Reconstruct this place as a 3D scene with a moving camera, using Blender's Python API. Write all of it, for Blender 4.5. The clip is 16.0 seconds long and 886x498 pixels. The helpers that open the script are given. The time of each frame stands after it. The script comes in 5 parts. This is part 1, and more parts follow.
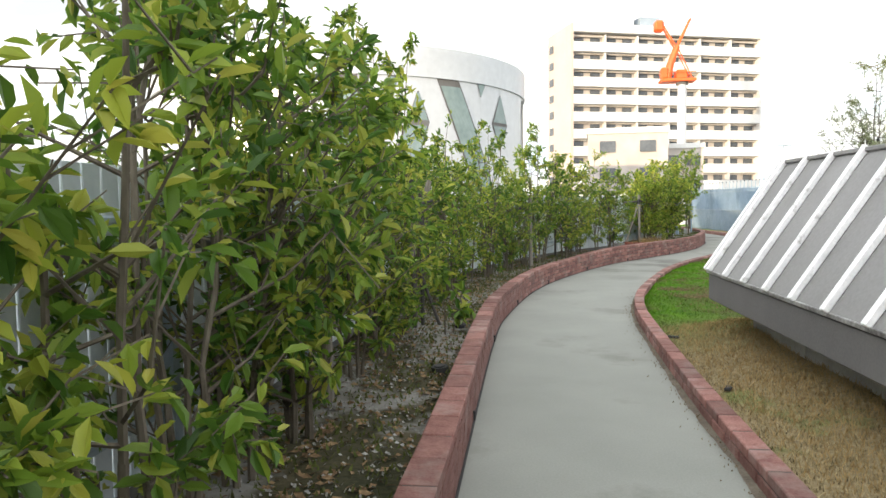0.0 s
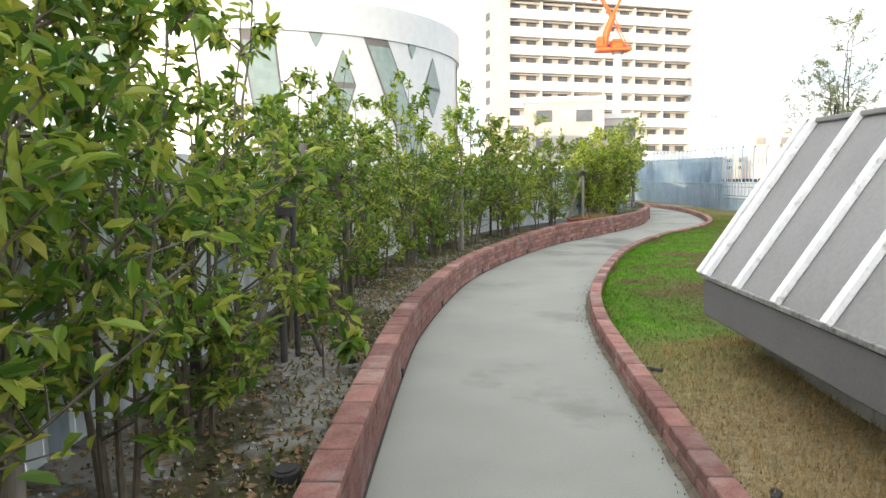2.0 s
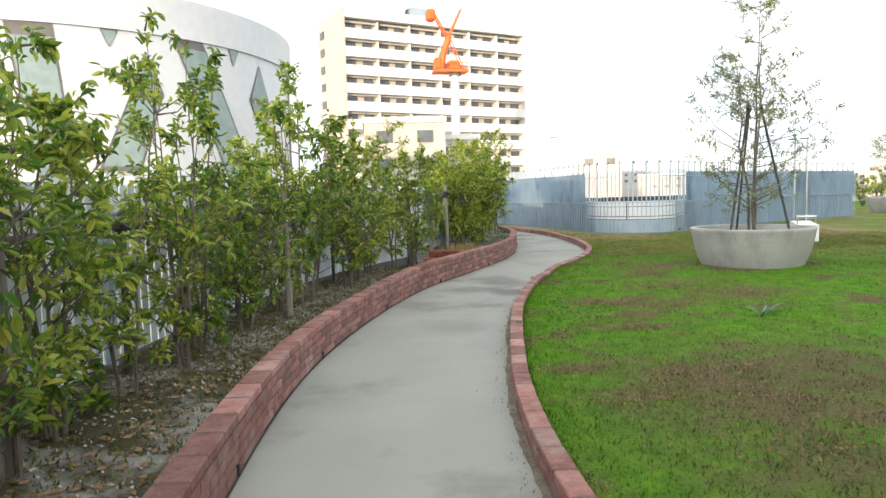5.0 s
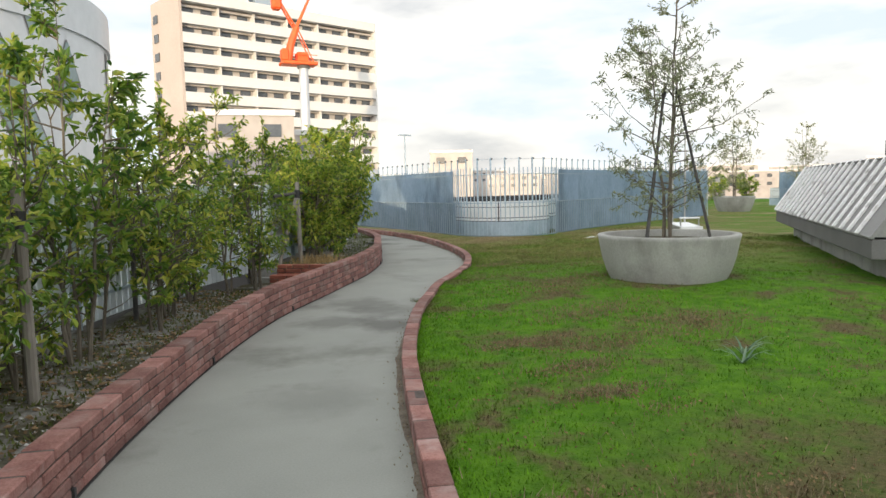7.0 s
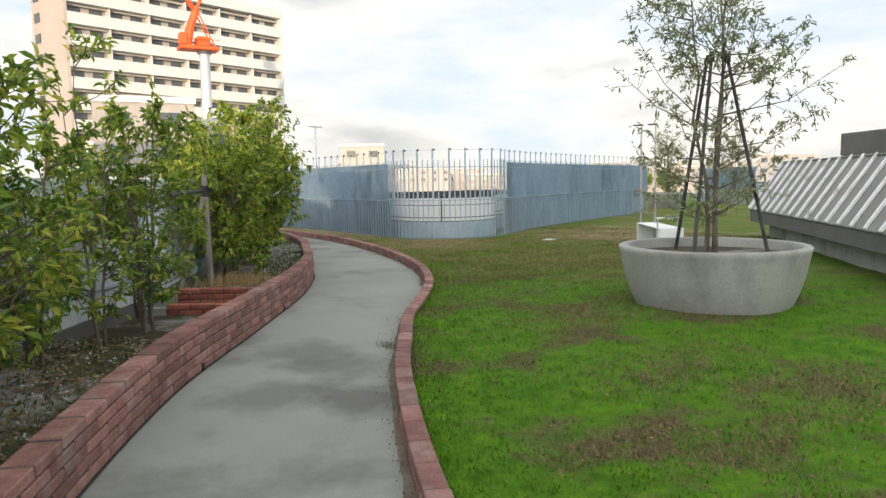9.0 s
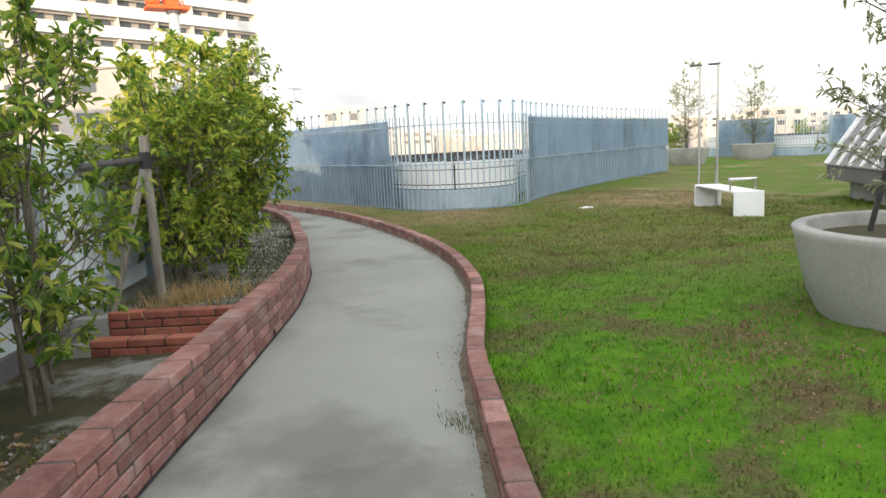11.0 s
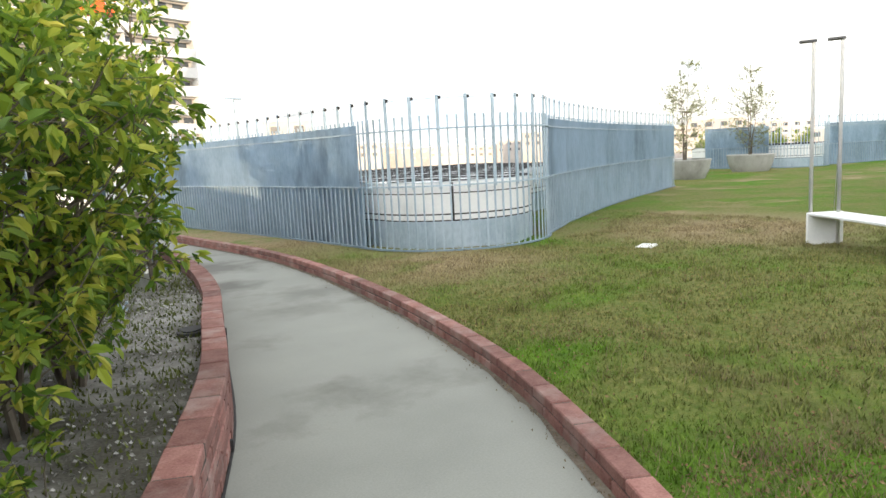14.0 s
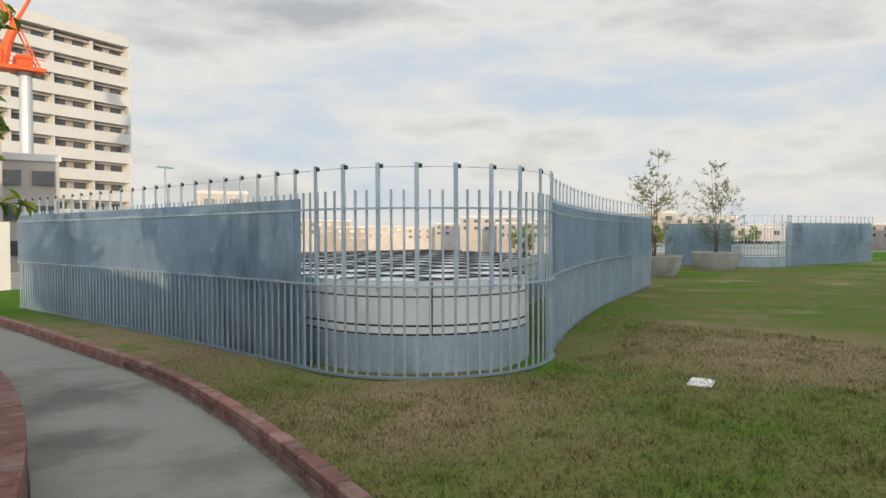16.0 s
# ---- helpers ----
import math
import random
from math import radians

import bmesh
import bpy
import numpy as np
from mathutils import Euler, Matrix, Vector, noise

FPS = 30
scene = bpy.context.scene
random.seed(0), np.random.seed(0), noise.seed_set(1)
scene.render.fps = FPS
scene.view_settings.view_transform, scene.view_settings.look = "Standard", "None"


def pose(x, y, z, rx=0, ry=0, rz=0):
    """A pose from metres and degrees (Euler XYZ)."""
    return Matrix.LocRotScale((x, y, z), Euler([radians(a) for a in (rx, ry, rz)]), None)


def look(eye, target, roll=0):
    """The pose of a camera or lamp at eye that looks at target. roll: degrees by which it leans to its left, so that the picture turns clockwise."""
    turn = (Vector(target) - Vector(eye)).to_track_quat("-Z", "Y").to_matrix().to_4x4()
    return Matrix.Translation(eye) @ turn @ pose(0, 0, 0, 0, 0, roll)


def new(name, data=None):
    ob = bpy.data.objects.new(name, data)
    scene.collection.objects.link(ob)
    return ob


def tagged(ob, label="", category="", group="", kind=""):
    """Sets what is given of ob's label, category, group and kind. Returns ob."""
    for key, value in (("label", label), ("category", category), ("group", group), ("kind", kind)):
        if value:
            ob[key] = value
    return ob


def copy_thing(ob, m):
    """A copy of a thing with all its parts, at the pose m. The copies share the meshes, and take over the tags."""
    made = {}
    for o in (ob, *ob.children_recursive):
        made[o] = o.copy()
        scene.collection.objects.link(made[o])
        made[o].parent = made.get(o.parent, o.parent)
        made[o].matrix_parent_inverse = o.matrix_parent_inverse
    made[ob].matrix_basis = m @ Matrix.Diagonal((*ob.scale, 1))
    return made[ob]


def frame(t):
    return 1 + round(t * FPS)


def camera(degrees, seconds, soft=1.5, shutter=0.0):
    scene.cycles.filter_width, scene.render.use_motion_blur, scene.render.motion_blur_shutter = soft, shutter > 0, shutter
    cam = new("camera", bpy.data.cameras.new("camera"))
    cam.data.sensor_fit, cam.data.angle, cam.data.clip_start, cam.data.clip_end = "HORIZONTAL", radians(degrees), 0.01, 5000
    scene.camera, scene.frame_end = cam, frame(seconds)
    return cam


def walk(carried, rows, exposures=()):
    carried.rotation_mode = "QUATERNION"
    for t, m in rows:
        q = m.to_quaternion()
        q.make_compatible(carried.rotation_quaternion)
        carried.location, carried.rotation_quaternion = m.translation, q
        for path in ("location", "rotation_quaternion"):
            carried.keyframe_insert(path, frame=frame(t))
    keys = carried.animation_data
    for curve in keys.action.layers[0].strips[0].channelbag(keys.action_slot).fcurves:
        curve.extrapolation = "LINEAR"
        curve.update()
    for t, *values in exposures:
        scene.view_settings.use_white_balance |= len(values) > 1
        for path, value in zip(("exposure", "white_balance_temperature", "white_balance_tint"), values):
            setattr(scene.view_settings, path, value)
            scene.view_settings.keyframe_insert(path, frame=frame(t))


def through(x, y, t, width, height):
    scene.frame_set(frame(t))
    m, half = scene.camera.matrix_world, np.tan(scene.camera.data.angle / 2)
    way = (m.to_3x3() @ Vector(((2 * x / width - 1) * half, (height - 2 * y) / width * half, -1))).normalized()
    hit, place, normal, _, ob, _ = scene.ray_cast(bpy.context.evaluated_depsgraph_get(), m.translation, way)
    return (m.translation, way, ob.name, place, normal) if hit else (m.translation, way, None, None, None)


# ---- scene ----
cam = camera(65.0, 16.0)
PATH = [
    (0, (-0.515, -3.338, 1.322), (-0.74, -1.355, 1.195), -0.7),
    (0.5, (-0.475, -2.86, 1.324), (-0.674, -0.876, 1.163), -0.8),
    (1, (-0.478, -2.317, 1.325), (-0.622, -0.331, 1.131), -0.6),
    (1.5, (-0.442, -1.808, 1.331), (-0.542, 0.178, 1.123), -0.7),
    (2, (-0.4, -1.233, 1.355), (-0.445, 0.755, 1.14), -0.5),
    (2.5, (-0.307, -0.664, 1.338), (-0.31, 1.323, 1.115), -0.5),
    (3, (-0.243, -0.092, 1.328), (-0.207, 1.895, 1.097), -0.5),
    (3.5, (-0.201, 0.475, 1.337), (-0.114, 2.459, 1.101), -0.2),
    (4, (-0.237, 1.077, 1.338), (-0.061, 3.058, 1.129), -0.4),
    (4.5, (-0.223, 1.682, 1.367), (0.063, 3.652, 1.179), -1.1),
    (5, (-0.23, 2.294, 1.357), (0.173, 4.247, 1.199), -1.5),
    (7.5, (0.369, 5.313, 1.379), (1.248, 7.1, 1.196), -1.2),
    (8, (0.468, 5.967, 1.394), (1.404, 7.724, 1.205), -1.3),
    (8.5, (0.625, 6.619, 1.43), (1.604, 8.352, 1.237), -1.4),
    (9, (0.734, 7.28, 1.401), (1.77, 8.979, 1.207), -1.1),
    (11.5, (1.828, 10.414, 1.372), (2.902, 12.071, 1.052), -2.9),
    (12, (2.081, 11.022, 1.366), (3.178, 12.661, 1.038), -2.9),
    (12.5, (2.341, 11.689, 1.354), (3.45, 13.318, 1.01), -2.8),
    (13, (2.631, 12.343, 1.342), (3.761, 13.959, 1.01), -2.8),
    (13.5, (2.94, 13.009, 1.373), (4.104, 14.607, 1.071), -2.7),
    (14, (3.274, 13.649, 1.397), (4.468, 15.23, 1.123), -2.9),
    (14.5, (3.599, 14.283, 1.409), (4.824, 15.848, 1.186), -2.5),
    (15, (3.964, 14.878, 1.407), (5.212, 16.432, 1.233), -2.1),
    (15.5, (4.306, 15.479, 1.427), (5.582, 17.015, 1.315), -1.2),
    (16, (4.608, 16.052, 1.479), (5.962, 17.523, 1.433), -0.2),
]
EXPO = [(0.0, 0.38), (3.5, 0.54), (5.0, 0.32), (7.5, -0.2), (9.0, -0.22), (11.5, 0.26), (12.5, 0.42), (14.5, 0.08), (16.0, -0.68)]
walk(cam, [(t, look(eye, target, roll)) for t, eye, target, roll in PATH], EXPO)

# ---- light ----
SUN_AZ, SUN_EL = radians(236), radians(5)   # where the sun stands: angle from +x, height
sun_way = Vector((math.cos(SUN_AZ) * math.cos(SUN_EL), math.sin(SUN_AZ) * math.cos(SUN_EL), math.sin(SUN_EL)))
world = bpy.data.worlds.new("sky")
scene.world = world
world.use_nodes = True
wn, wl = world.node_tree.nodes, world.node_tree.links
wn.clear()
w_out = wn.new("ShaderNodeOutputWorld")
w_bg = wn.new("ShaderNodeBackground")
w_bg.inputs["Strength"].default_value = 0.12
w_sky = wn.new("ShaderNodeTexSky")
w_sky.sky_type, w_sky.sun_disc = "NISHITA", False
w_sky.sun_elevation, w_sky.sun_rotation = SUN_EL, math.pi / 2 - SUN_AZ
w_co = wn.new("ShaderNodeTexCoord")
w_map = wn.new("ShaderNodeMapping")
w_map.inputs["Scale"].default_value = (1.6, 1.6, 5.5)
w_noise = wn.new("ShaderNodeTexNoise")
w_noise.inputs["Scale"].default_value, w_noise.inputs["Detail"].default_value, w_noise.inputs["Roughness"].default_value = 1.7, 7, 0.55
w_ramp = wn.new("ShaderNodeValToRGB")
w_ramp.color_ramp.elements[0].position, w_ramp.color_ramp.elements[0].color = 0.36, (8.8, 9.9, 11.2, 1)
w_ramp.color_ramp.elements[1].position, w_ramp.color_ramp.elements[1].color = 0.66, (7.2, 7.35, 7.6, 1)
w_el = w_ramp.color_ramp.elements.new(0.5)
w_el.color = (11.8, 11.55, 11.1, 1)
w_mix = wn.new("ShaderNodeMix")
w_mix.data_type = "RGBA"
w_mix.inputs[0].default_value = 0.85
wl.new(w_co.outputs["Generated"], w_map.inputs["Vector"])
wl.new(w_map.outputs[0], w_noise.inputs["Vector"])
wl.new(w_noise.outputs["Fac"], w_ramp.inputs["Fac"])
wl.new(w_sky.outputs[0], w_mix.inputs[6])
wl.new(w_ramp.outputs[0], w_mix.inputs[7])
w_dot = wn.new("ShaderNodeVectorMath")
w_dot.operation = "DOT_PRODUCT"
w_dot.inputs[1].default_value = sun_way
wl.new(w_co.outputs["Generated"], w_dot.inputs[0])
w_glow = wn.new("ShaderNodeMapRange")
w_glow.inputs["From Min"].default_value, w_glow.inputs["From Max"].default_value = -0.2, 1.0
w_glow.inputs["To Min"].default_value, w_glow.inputs["To Max"].default_value = 1.0, 2.4
wl.new(w_dot.outputs["Value"], w_glow.inputs["Value"])
w_mul = wn.new("ShaderNodeVectorMath")
w_mul.operation = "SCALE"
wl.new(w_mix.outputs[2], w_mul.inputs[0])
wl.new(w_glow.outputs[0], w_mul.inputs["Scale"])
wl.new(w_mul.outputs[0], w_bg.inputs["Color"])
wl.new(w_bg.outputs[0], w_out.inputs["Surface"])
sun = new("sun", bpy.data.lights.new("sun", "SUN"))
sun.data.energy, sun.data.angle, sun.data.color = 4.5, radians(0.6), (1.0, 0.78, 0.52)
sun.matrix_world = look(sun_way * 60, (0, 0, 0))


# ---- materials ----
def nodes_of(name):
    m = bpy.data.materials.new(name)
    m.use_nodes = True
    return m, m.node_tree.nodes, m.node_tree.links, m.node_tree.nodes["Principled BSDF"]


def surface(name, a, b, rough=0.8, metal=0.0, scale=4.0, fine=60.0, bump=0.15, dirt=None, dirt_at=(0.55, 0.7), vary=0.0, stretch=(1, 1, 1), island=False, spec=0.4):
    """Two-scale noise between colours a and b, a dirt colour in blotches, fine bump, and a spread of value from piece to piece."""
    m, n, l, p = nodes_of(name)
    co, mp = n.new("ShaderNodeTexCoord"), n.new("ShaderNodeMapping")
    geo = n.new("ShaderNodeNewGeometry")
    mp.inputs["Scale"].default_value = stretch
    l.new(geo.outputs["Position"], mp.inputs["Vector"])
    big, small = n.new("ShaderNodeTexNoise"), n.new("ShaderNodeTexNoise")
    big.inputs["Scale"].default_value, big.inputs["Detail"].default_value = scale, 5
    small.inputs["Scale"].default_value, small.inputs["Detail"].default_value = fine, 3
    for q in (big, small):
        l.new(mp.outputs[0], q.inputs["Vector"])
    add = n.new("ShaderNodeMath")
    add.operation = "MULTIPLY_ADD"
    add.inputs[1].default_value = 0.45
    l.new(small.outputs["Fac"], add.inputs[0])
    half = n.new("ShaderNodeMath")
    half.operation = "MULTIPLY"
    half.inputs[1].default_value = 0.62
    l.new(big.outputs["Fac"], half.inputs[0])
    l.new(half.outputs[0], add.inputs[2])
    ramp = n.new("ShaderNodeValToRGB")
    ramp.color_ramp.elements[0].position, ramp.color_ramp.elements[0].color = 0.38, (*a, 1)
    ramp.color_ramp.elements[1].position, ramp.color_ramp.elements[1].color = 0.68, (*b, 1)
    l.new(add.outputs[0], ramp.inputs["Fac"])
    out = ramp.outputs["Color"]
    if dirt:
        spots = n.new("ShaderNodeTexNoise")
        spots.inputs["Scale"].default_value, spots.inputs["Detail"].default_value, spots.inputs["Roughness"].default_value = scale * 0.45, 8, 0.65
        l.new(mp.outputs[0], spots.inputs["Vector"])
        r2 = n.new("ShaderNodeMapRange")
        r2.inputs["From Min"].default_value, r2.inputs["From Max"].default_value = dirt_at
        l.new(spots.outputs["Fac"], r2.inputs["Value"])
        mx = n.new("ShaderNodeMix")
        mx.data_type = "RGBA"
        l.new(r2.outputs[0], mx.inputs[0])
        l.new(out, mx.inputs[6])
        mx.inputs[7].default_value = (*dirt, 1)
        out = mx.outputs[2]
    if vary:
        hsv = n.new("ShaderNodeHueSaturation")
        mr = n.new("ShaderNodeMapRange")
        mr.inputs["To Min"].default_value, mr.inputs["To Max"].default_value = 1 - vary, 1 + vary
        if island:
            l.new(geo.outputs["Random Per Island"], mr.inputs["Value"])
        else:
            info = n.new("ShaderNodeObjectInfo")
            l.new(info.outputs["Random"], mr.inputs["Value"])
        l.new(mr.outputs[0], hsv.inputs["Value"])
        l.new(out, hsv.inputs["Color"])
        out = hsv.outputs[0]
    l.new(out, p.inputs["Base Color"])
    p.inputs["Roughness"].default_value, p.inputs["Metallic"].default_value = rough, metal
    p.inputs["Specular IOR Level"].default_value = spec
    if bump:
        bp = n.new("ShaderNodeBump")
        bp.inputs["Strength"].default_value, bp.inputs["Distance"].default_value = bump, 0.01
        l.new(add.outputs[0], bp.inputs["Height"])
        l.new(bp.outputs[0], p.inputs["Normal"])
    return m


def leaf_material(name, colours, rough=0.45, through=0.42):
    """Leaves: colour from leaf to leaf and a little from tree to tree, some light let through."""
    m, n, l, p = nodes_of(name)
    geo, ramp = n.new("ShaderNodeNewGeometry"), n.new("ShaderNodeValToRGB")
    els = ramp.color_ramp.elements
    while len(els) < len(colours):
        els.new(0.5)
    for i, c in enumerate(colours):
        els[i].position, els[i].color = i / (len(colours) - 1), (*c, 1)
    l.new(geo.outputs["Random Per Island"], ramp.inputs["Fac"])
    info, hue, val, hsv = n.new("ShaderNodeObjectInfo"), n.new("ShaderNodeMapRange"), n.new("ShaderNodeMapRange"), n.new("ShaderNodeHueSaturation")
    hue.inputs["To Min"].default_value, hue.inputs["To Max"].default_value = 0.488, 0.512
    val.inputs["To Min"].default_value, val.inputs["To Max"].default_value = 1.15, 0.85
    l.new(info.outputs["Random"], hue.inputs["Value"])
    l.new(info.outputs["Random"], val.inputs["Value"])
    l.new(hue.outputs[0], hsv.inputs["Hue"])
    l.new(val.outputs[0], hsv.inputs["Value"])
    l.new(ramp.outputs[0], hsv.inputs["Color"])
    tr, mx = n.new("ShaderNodeBsdfTranslucent"), n.new("ShaderNodeMixShader")
    mx.inputs[0].default_value = through
    l.new(hsv.outputs[0], p.inputs["Base Color"])
    l.new(hsv.outputs[0], tr.inputs["Color"])
    p.inputs["Roughness"].default_value = rough
    l.new(p.outputs[0], mx.inputs[1])
    l.new(tr.outputs[0], mx.inputs[2])
    l.new(mx.outputs[0], n["Material Output"].inputs["Surface"])
    return m


def lawn_material(name, blades=False):
    """Green turf with straw-coloured and brown bare blotches, by place."""
    m, n, l, p = nodes_of(name)
    geo = n.new("ShaderNodeNewGeometry")

    def cloud(scale, detail, lo, hi, rough=0.6):
        q, r = n.new("ShaderNodeTexNoise"), n.new("ShaderNodeMapRange")
        q.inputs["Scale"].default_value, q.inputs["Detail"].default_value, q.inputs["Roughness"].default_value = scale, detail, rough
        r.inputs["From Min"].default_value, r.inputs["From Max"].default_value = lo, hi
        l.new(geo.outputs["Position"], q.inputs["Vector"])
        l.new(q.outputs["Fac"], r.inputs["Value"])
        return r.outputs[0]

    def mix(fac, a, b):
        q = n.new("ShaderNodeMix")
        q.data_type = "RGBA"
        for sock, v in ((0, fac), (6, a), (7, b)):
            if isinstance(v, tuple):
                q.inputs[sock].default_value = (*v, 1)
            else:
                l.new(v, q.inputs[sock])
        return q.outputs[2]

    def distance(x, y, near, far):
        d, r = n.new("ShaderNodeVectorMath"), n.new("ShaderNodeMapRange")
        d.operation = "DISTANCE"
        d.inputs[1].default_value = (x, y, 0.06)
        r.inputs["From Min"].default_value, r.inputs["From Max"].default_value = near, far
        r.inputs["To Min"].default_value, r.inputs["To Max"].default_value = 1, 0
        l.new(geo.outputs["Position"], d.inputs[0])
        l.new(d.outputs["Value"], r.inputs["Value"])
        return r.outputs[0]

    def times(a, b, op="MULTIPLY"):
        q = n.new("ShaderNodeMath")
        q.operation = op
        q.use_clamp = True
        l.new(a, q.inputs[0])
        l.new(b, q.inputs[1])
        return q.outputs[0]

    green = mix(cloud(7, 4, 0.3, 0.7), (0.040, 0.118, 0.004), (0.098, 0.22, 0.010))
    straw = mix(cloud(25, 5, 0.3, 0.7), (0.19, 0.155, 0.085), (0.34, 0.275, 0.16))
    olive = mix(cloud(18, 5, 0.3, 0.7), (0.075, 0.11, 0.02), (0.215, 0.20, 0.075))
    brown = mix(cloud(40, 4, 0.3, 0.7), (0.055, 0.046, 0.02), (0.15, 0.122, 0.06))
    # worn, dry ground: by the near shed, round the bench and along the far fence
    dry = times(distance(1.0, 0.5, 1.9, 4.3), times(distance(8.2, 20.4, 0.4, 2.2), times(distance(13.0, 19.3, 0.8, 3.0), distance(7.9, 25.5, 1.6, 5.2), "MAXIMUM"), "MAXIMUM"), "MAXIMUM")
    dull = times(times(distance(9.5, 18.0, 3.2, 6.5), distance(3.5, 8.0, 0.0, 1.0), "SUBTRACT"), cloud(0.8, 4, 0.28, 0.54), "MULTIPLY")
    weedy = times(distance(3.3, 5.6, 0.9, 2.4), cloud(1.6, 6, 0.26, 0.52, 0.7))
    base = mix(times(cloud(0.45, 3, 0.52, 0.62), distance(30, 20, 16, 22)), green, straw)
    base = mix(dull, base, olive)
    base = mix(times(cloud(0.5, 5, 0.34, 0.58), distance(24, 24, 9, 14)), base, olive)
    base = mix(weedy, base, mix(cloud(30, 5, 0.3, 0.7), (0.035, 0.045, 0.014), (0.13, 0.11, 0.05)))
    base = mix(times(cloud(1.1, 5, 0.5, 0.63, 0.7), distance(5.0, 9.0, 3.2, 9.0)), base, brown)
    base = mix(times(dry, cloud(1.3, 5, 0.24, 0.46)), base, straw)
    if blades:
        hsv, mr = n.new("ShaderNodeHueSaturation"), n.new("ShaderNodeMapRange")
        mr.inputs["To Min"].default_value, mr.inputs["To Max"].default_value = 0.5, 1.65
        l.new(geo.outputs["Random Per Island"], mr.inputs["Value"])
        l.new(mr.outputs[0], hsv.inputs["Value"])
        l.new(base, hsv.inputs["Color"])
        base = hsv.outputs[0]
    l.new(base, p.inputs["Base Color"])
    p.inputs["Roughness"].default_value = 0.9
    p.inputs["Specular IOR Level"].default_value = 0.15
    if not blades:
        q, b = n.new("ShaderNodeTexNoise"), n.new("ShaderNodeBump")
        q.inputs["Scale"].default_value, q.inputs["Detail"].default_value = 55, 5
        b.inputs["Strength"].default_value, b.inputs["Distance"].default_value = 0.9, 0.03
        l.new(geo.outputs["Position"], q.inputs["Vector"])
        l.new(q.outputs["Fac"], b.inputs["Height"])
        l.new(b.outputs[0], p.inputs["Normal"])
    return m


M_PATH = surface("concrete_path", (0.215, 0.225, 0.205), (0.27, 0.28, 0.255), 0.8, scale=1.2, fine=90, bump=0.15, dirt=(0.13, 0.13, 0.115), dirt_at=(0.54, 0.70))


def stain(material, spots, colour):
    """Damp, uneven dark patches at given places on a surface."""
    n, l = material.node_tree.nodes, material.node_tree.links
    p = n["Principled BSDF"]
    out = p.inputs["Base Color"].links[0].from_socket
    geo, cloud = n.new("ShaderNodeNewGeometry"), n.new("ShaderNodeTexNoise")
    cloud.inputs["Scale"].default_value, cloud.inputs["Detail"].default_value, cloud.inputs["Roughness"].default_value = 2.6, 7, 0.6
    l.new(geo.outputs["Position"], cloud.inputs["Vector"])
    for x, y, r, strength in spots:
        d, a, f, mx = n.new("ShaderNodeVectorMath"), n.new("ShaderNodeMath"), n.new("ShaderNodeMapRange"), n.new("ShaderNodeMix")
        d.operation, d.inputs[1].default_value = "DISTANCE", (x, y, 0)
        l.new(geo.outputs["Position"], d.inputs[0])
        a.operation, a.inputs[1].default_value = "MULTIPLY_ADD", 1.8 * r
        l.new(cloud.outputs["Fac"], a.inputs[0])
        l.new(d.outputs["Value"], a.inputs[2])
        f.inputs["From Min"].default_value, f.inputs["From Max"].default_value = 1.9 * r, 1.25 * r
        f.inputs["To Max"].default_value = strength
        l.new(a.outputs[0], f.inputs["Value"])
        mx.data_type = "RGBA"
        l.new(f.outputs[0], mx.inputs[0])
        l.new(out, mx.inputs[6])
        mx.inputs[7].default_value = (*colour, 1)
        out = mx.outputs[2]
    l.new(out, p.inputs["Base Color"])


stain(M_PATH, [(2.55, 11.35, 0.42, 0.8), (2.1, 11.75, 0.5, 0.6), (2.75, 12.2, 0.5, 0.6), (2.7, 12.75, 0.55, 0.55), (2.25, 13.6, 0.45, 0.5), (1.9, 13.0, 0.4, 0.5), (1.3, 9.2, 0.5, 0.3),
               (6.0, 21.4, 0.5, 0.75), (6.4, 22.9, 0.7, 0.75), (6.0, 19.6, 0.45, 0.4), (3.1, 14.8, 0.35, 0.5), (6.6, 20.3, 0.4, 0.5)], (0.095, 0.093, 0.085))
M_BRICK = surface("red_brick", (0.15, 0.062, 0.052), (0.27, 0.14, 0.12), 0.85, scale=9, fine=90, bump=0.4, dirt=(0.29, 0.215, 0.195), dirt_at=(0.5, 0.72), vary=0.34)
M_BRICK_NEW = surface("fresh_red_brick", (0.22, 0.062, 0.042), (0.34, 0.125, 0.085), 0.8, scale=9, fine=90, bump=0.4, dirt=(0.40, 0.25, 0.20), dirt_at=(0.58, 0.74), vary=0.28)
M_MORTAR = surface("mortar", (0.055, 0.045, 0.04), (0.11, 0.095, 0.085), 0.95, scale=12)
M_SOIL = surface("soil", (0.024, 0.027, 0.009), (0.082, 0.07, 0.036), 0.95, scale=2.5, fine=45, bump=1.0, dirt=(0.23, 0.225, 0.21), dirt_at=(0.5, 0.585))
M_GRIT = surface("grey_grit", (0.045, 0.043, 0.03), (0.135, 0.13, 0.112), 0.95, scale=3.0, fine=70, bump=1.0, dirt=(0.27, 0.265, 0.25), dirt_at=(0.46, 0.6))
M_LAWN = lawn_material("turf")
M_BLADE = lawn_material("turf_blade", True)
M_GALV = surface("galvanised_steel", (0.33, 0.42, 0.49), (0.47, 0.56, 0.63), 0.5, 0.35, scale=3, fine=25, bump=0.03, dirt=(0.26, 0.33, 0.38), dirt_at=(0.5, 0.75), stretch=(1, 1, 0.5))
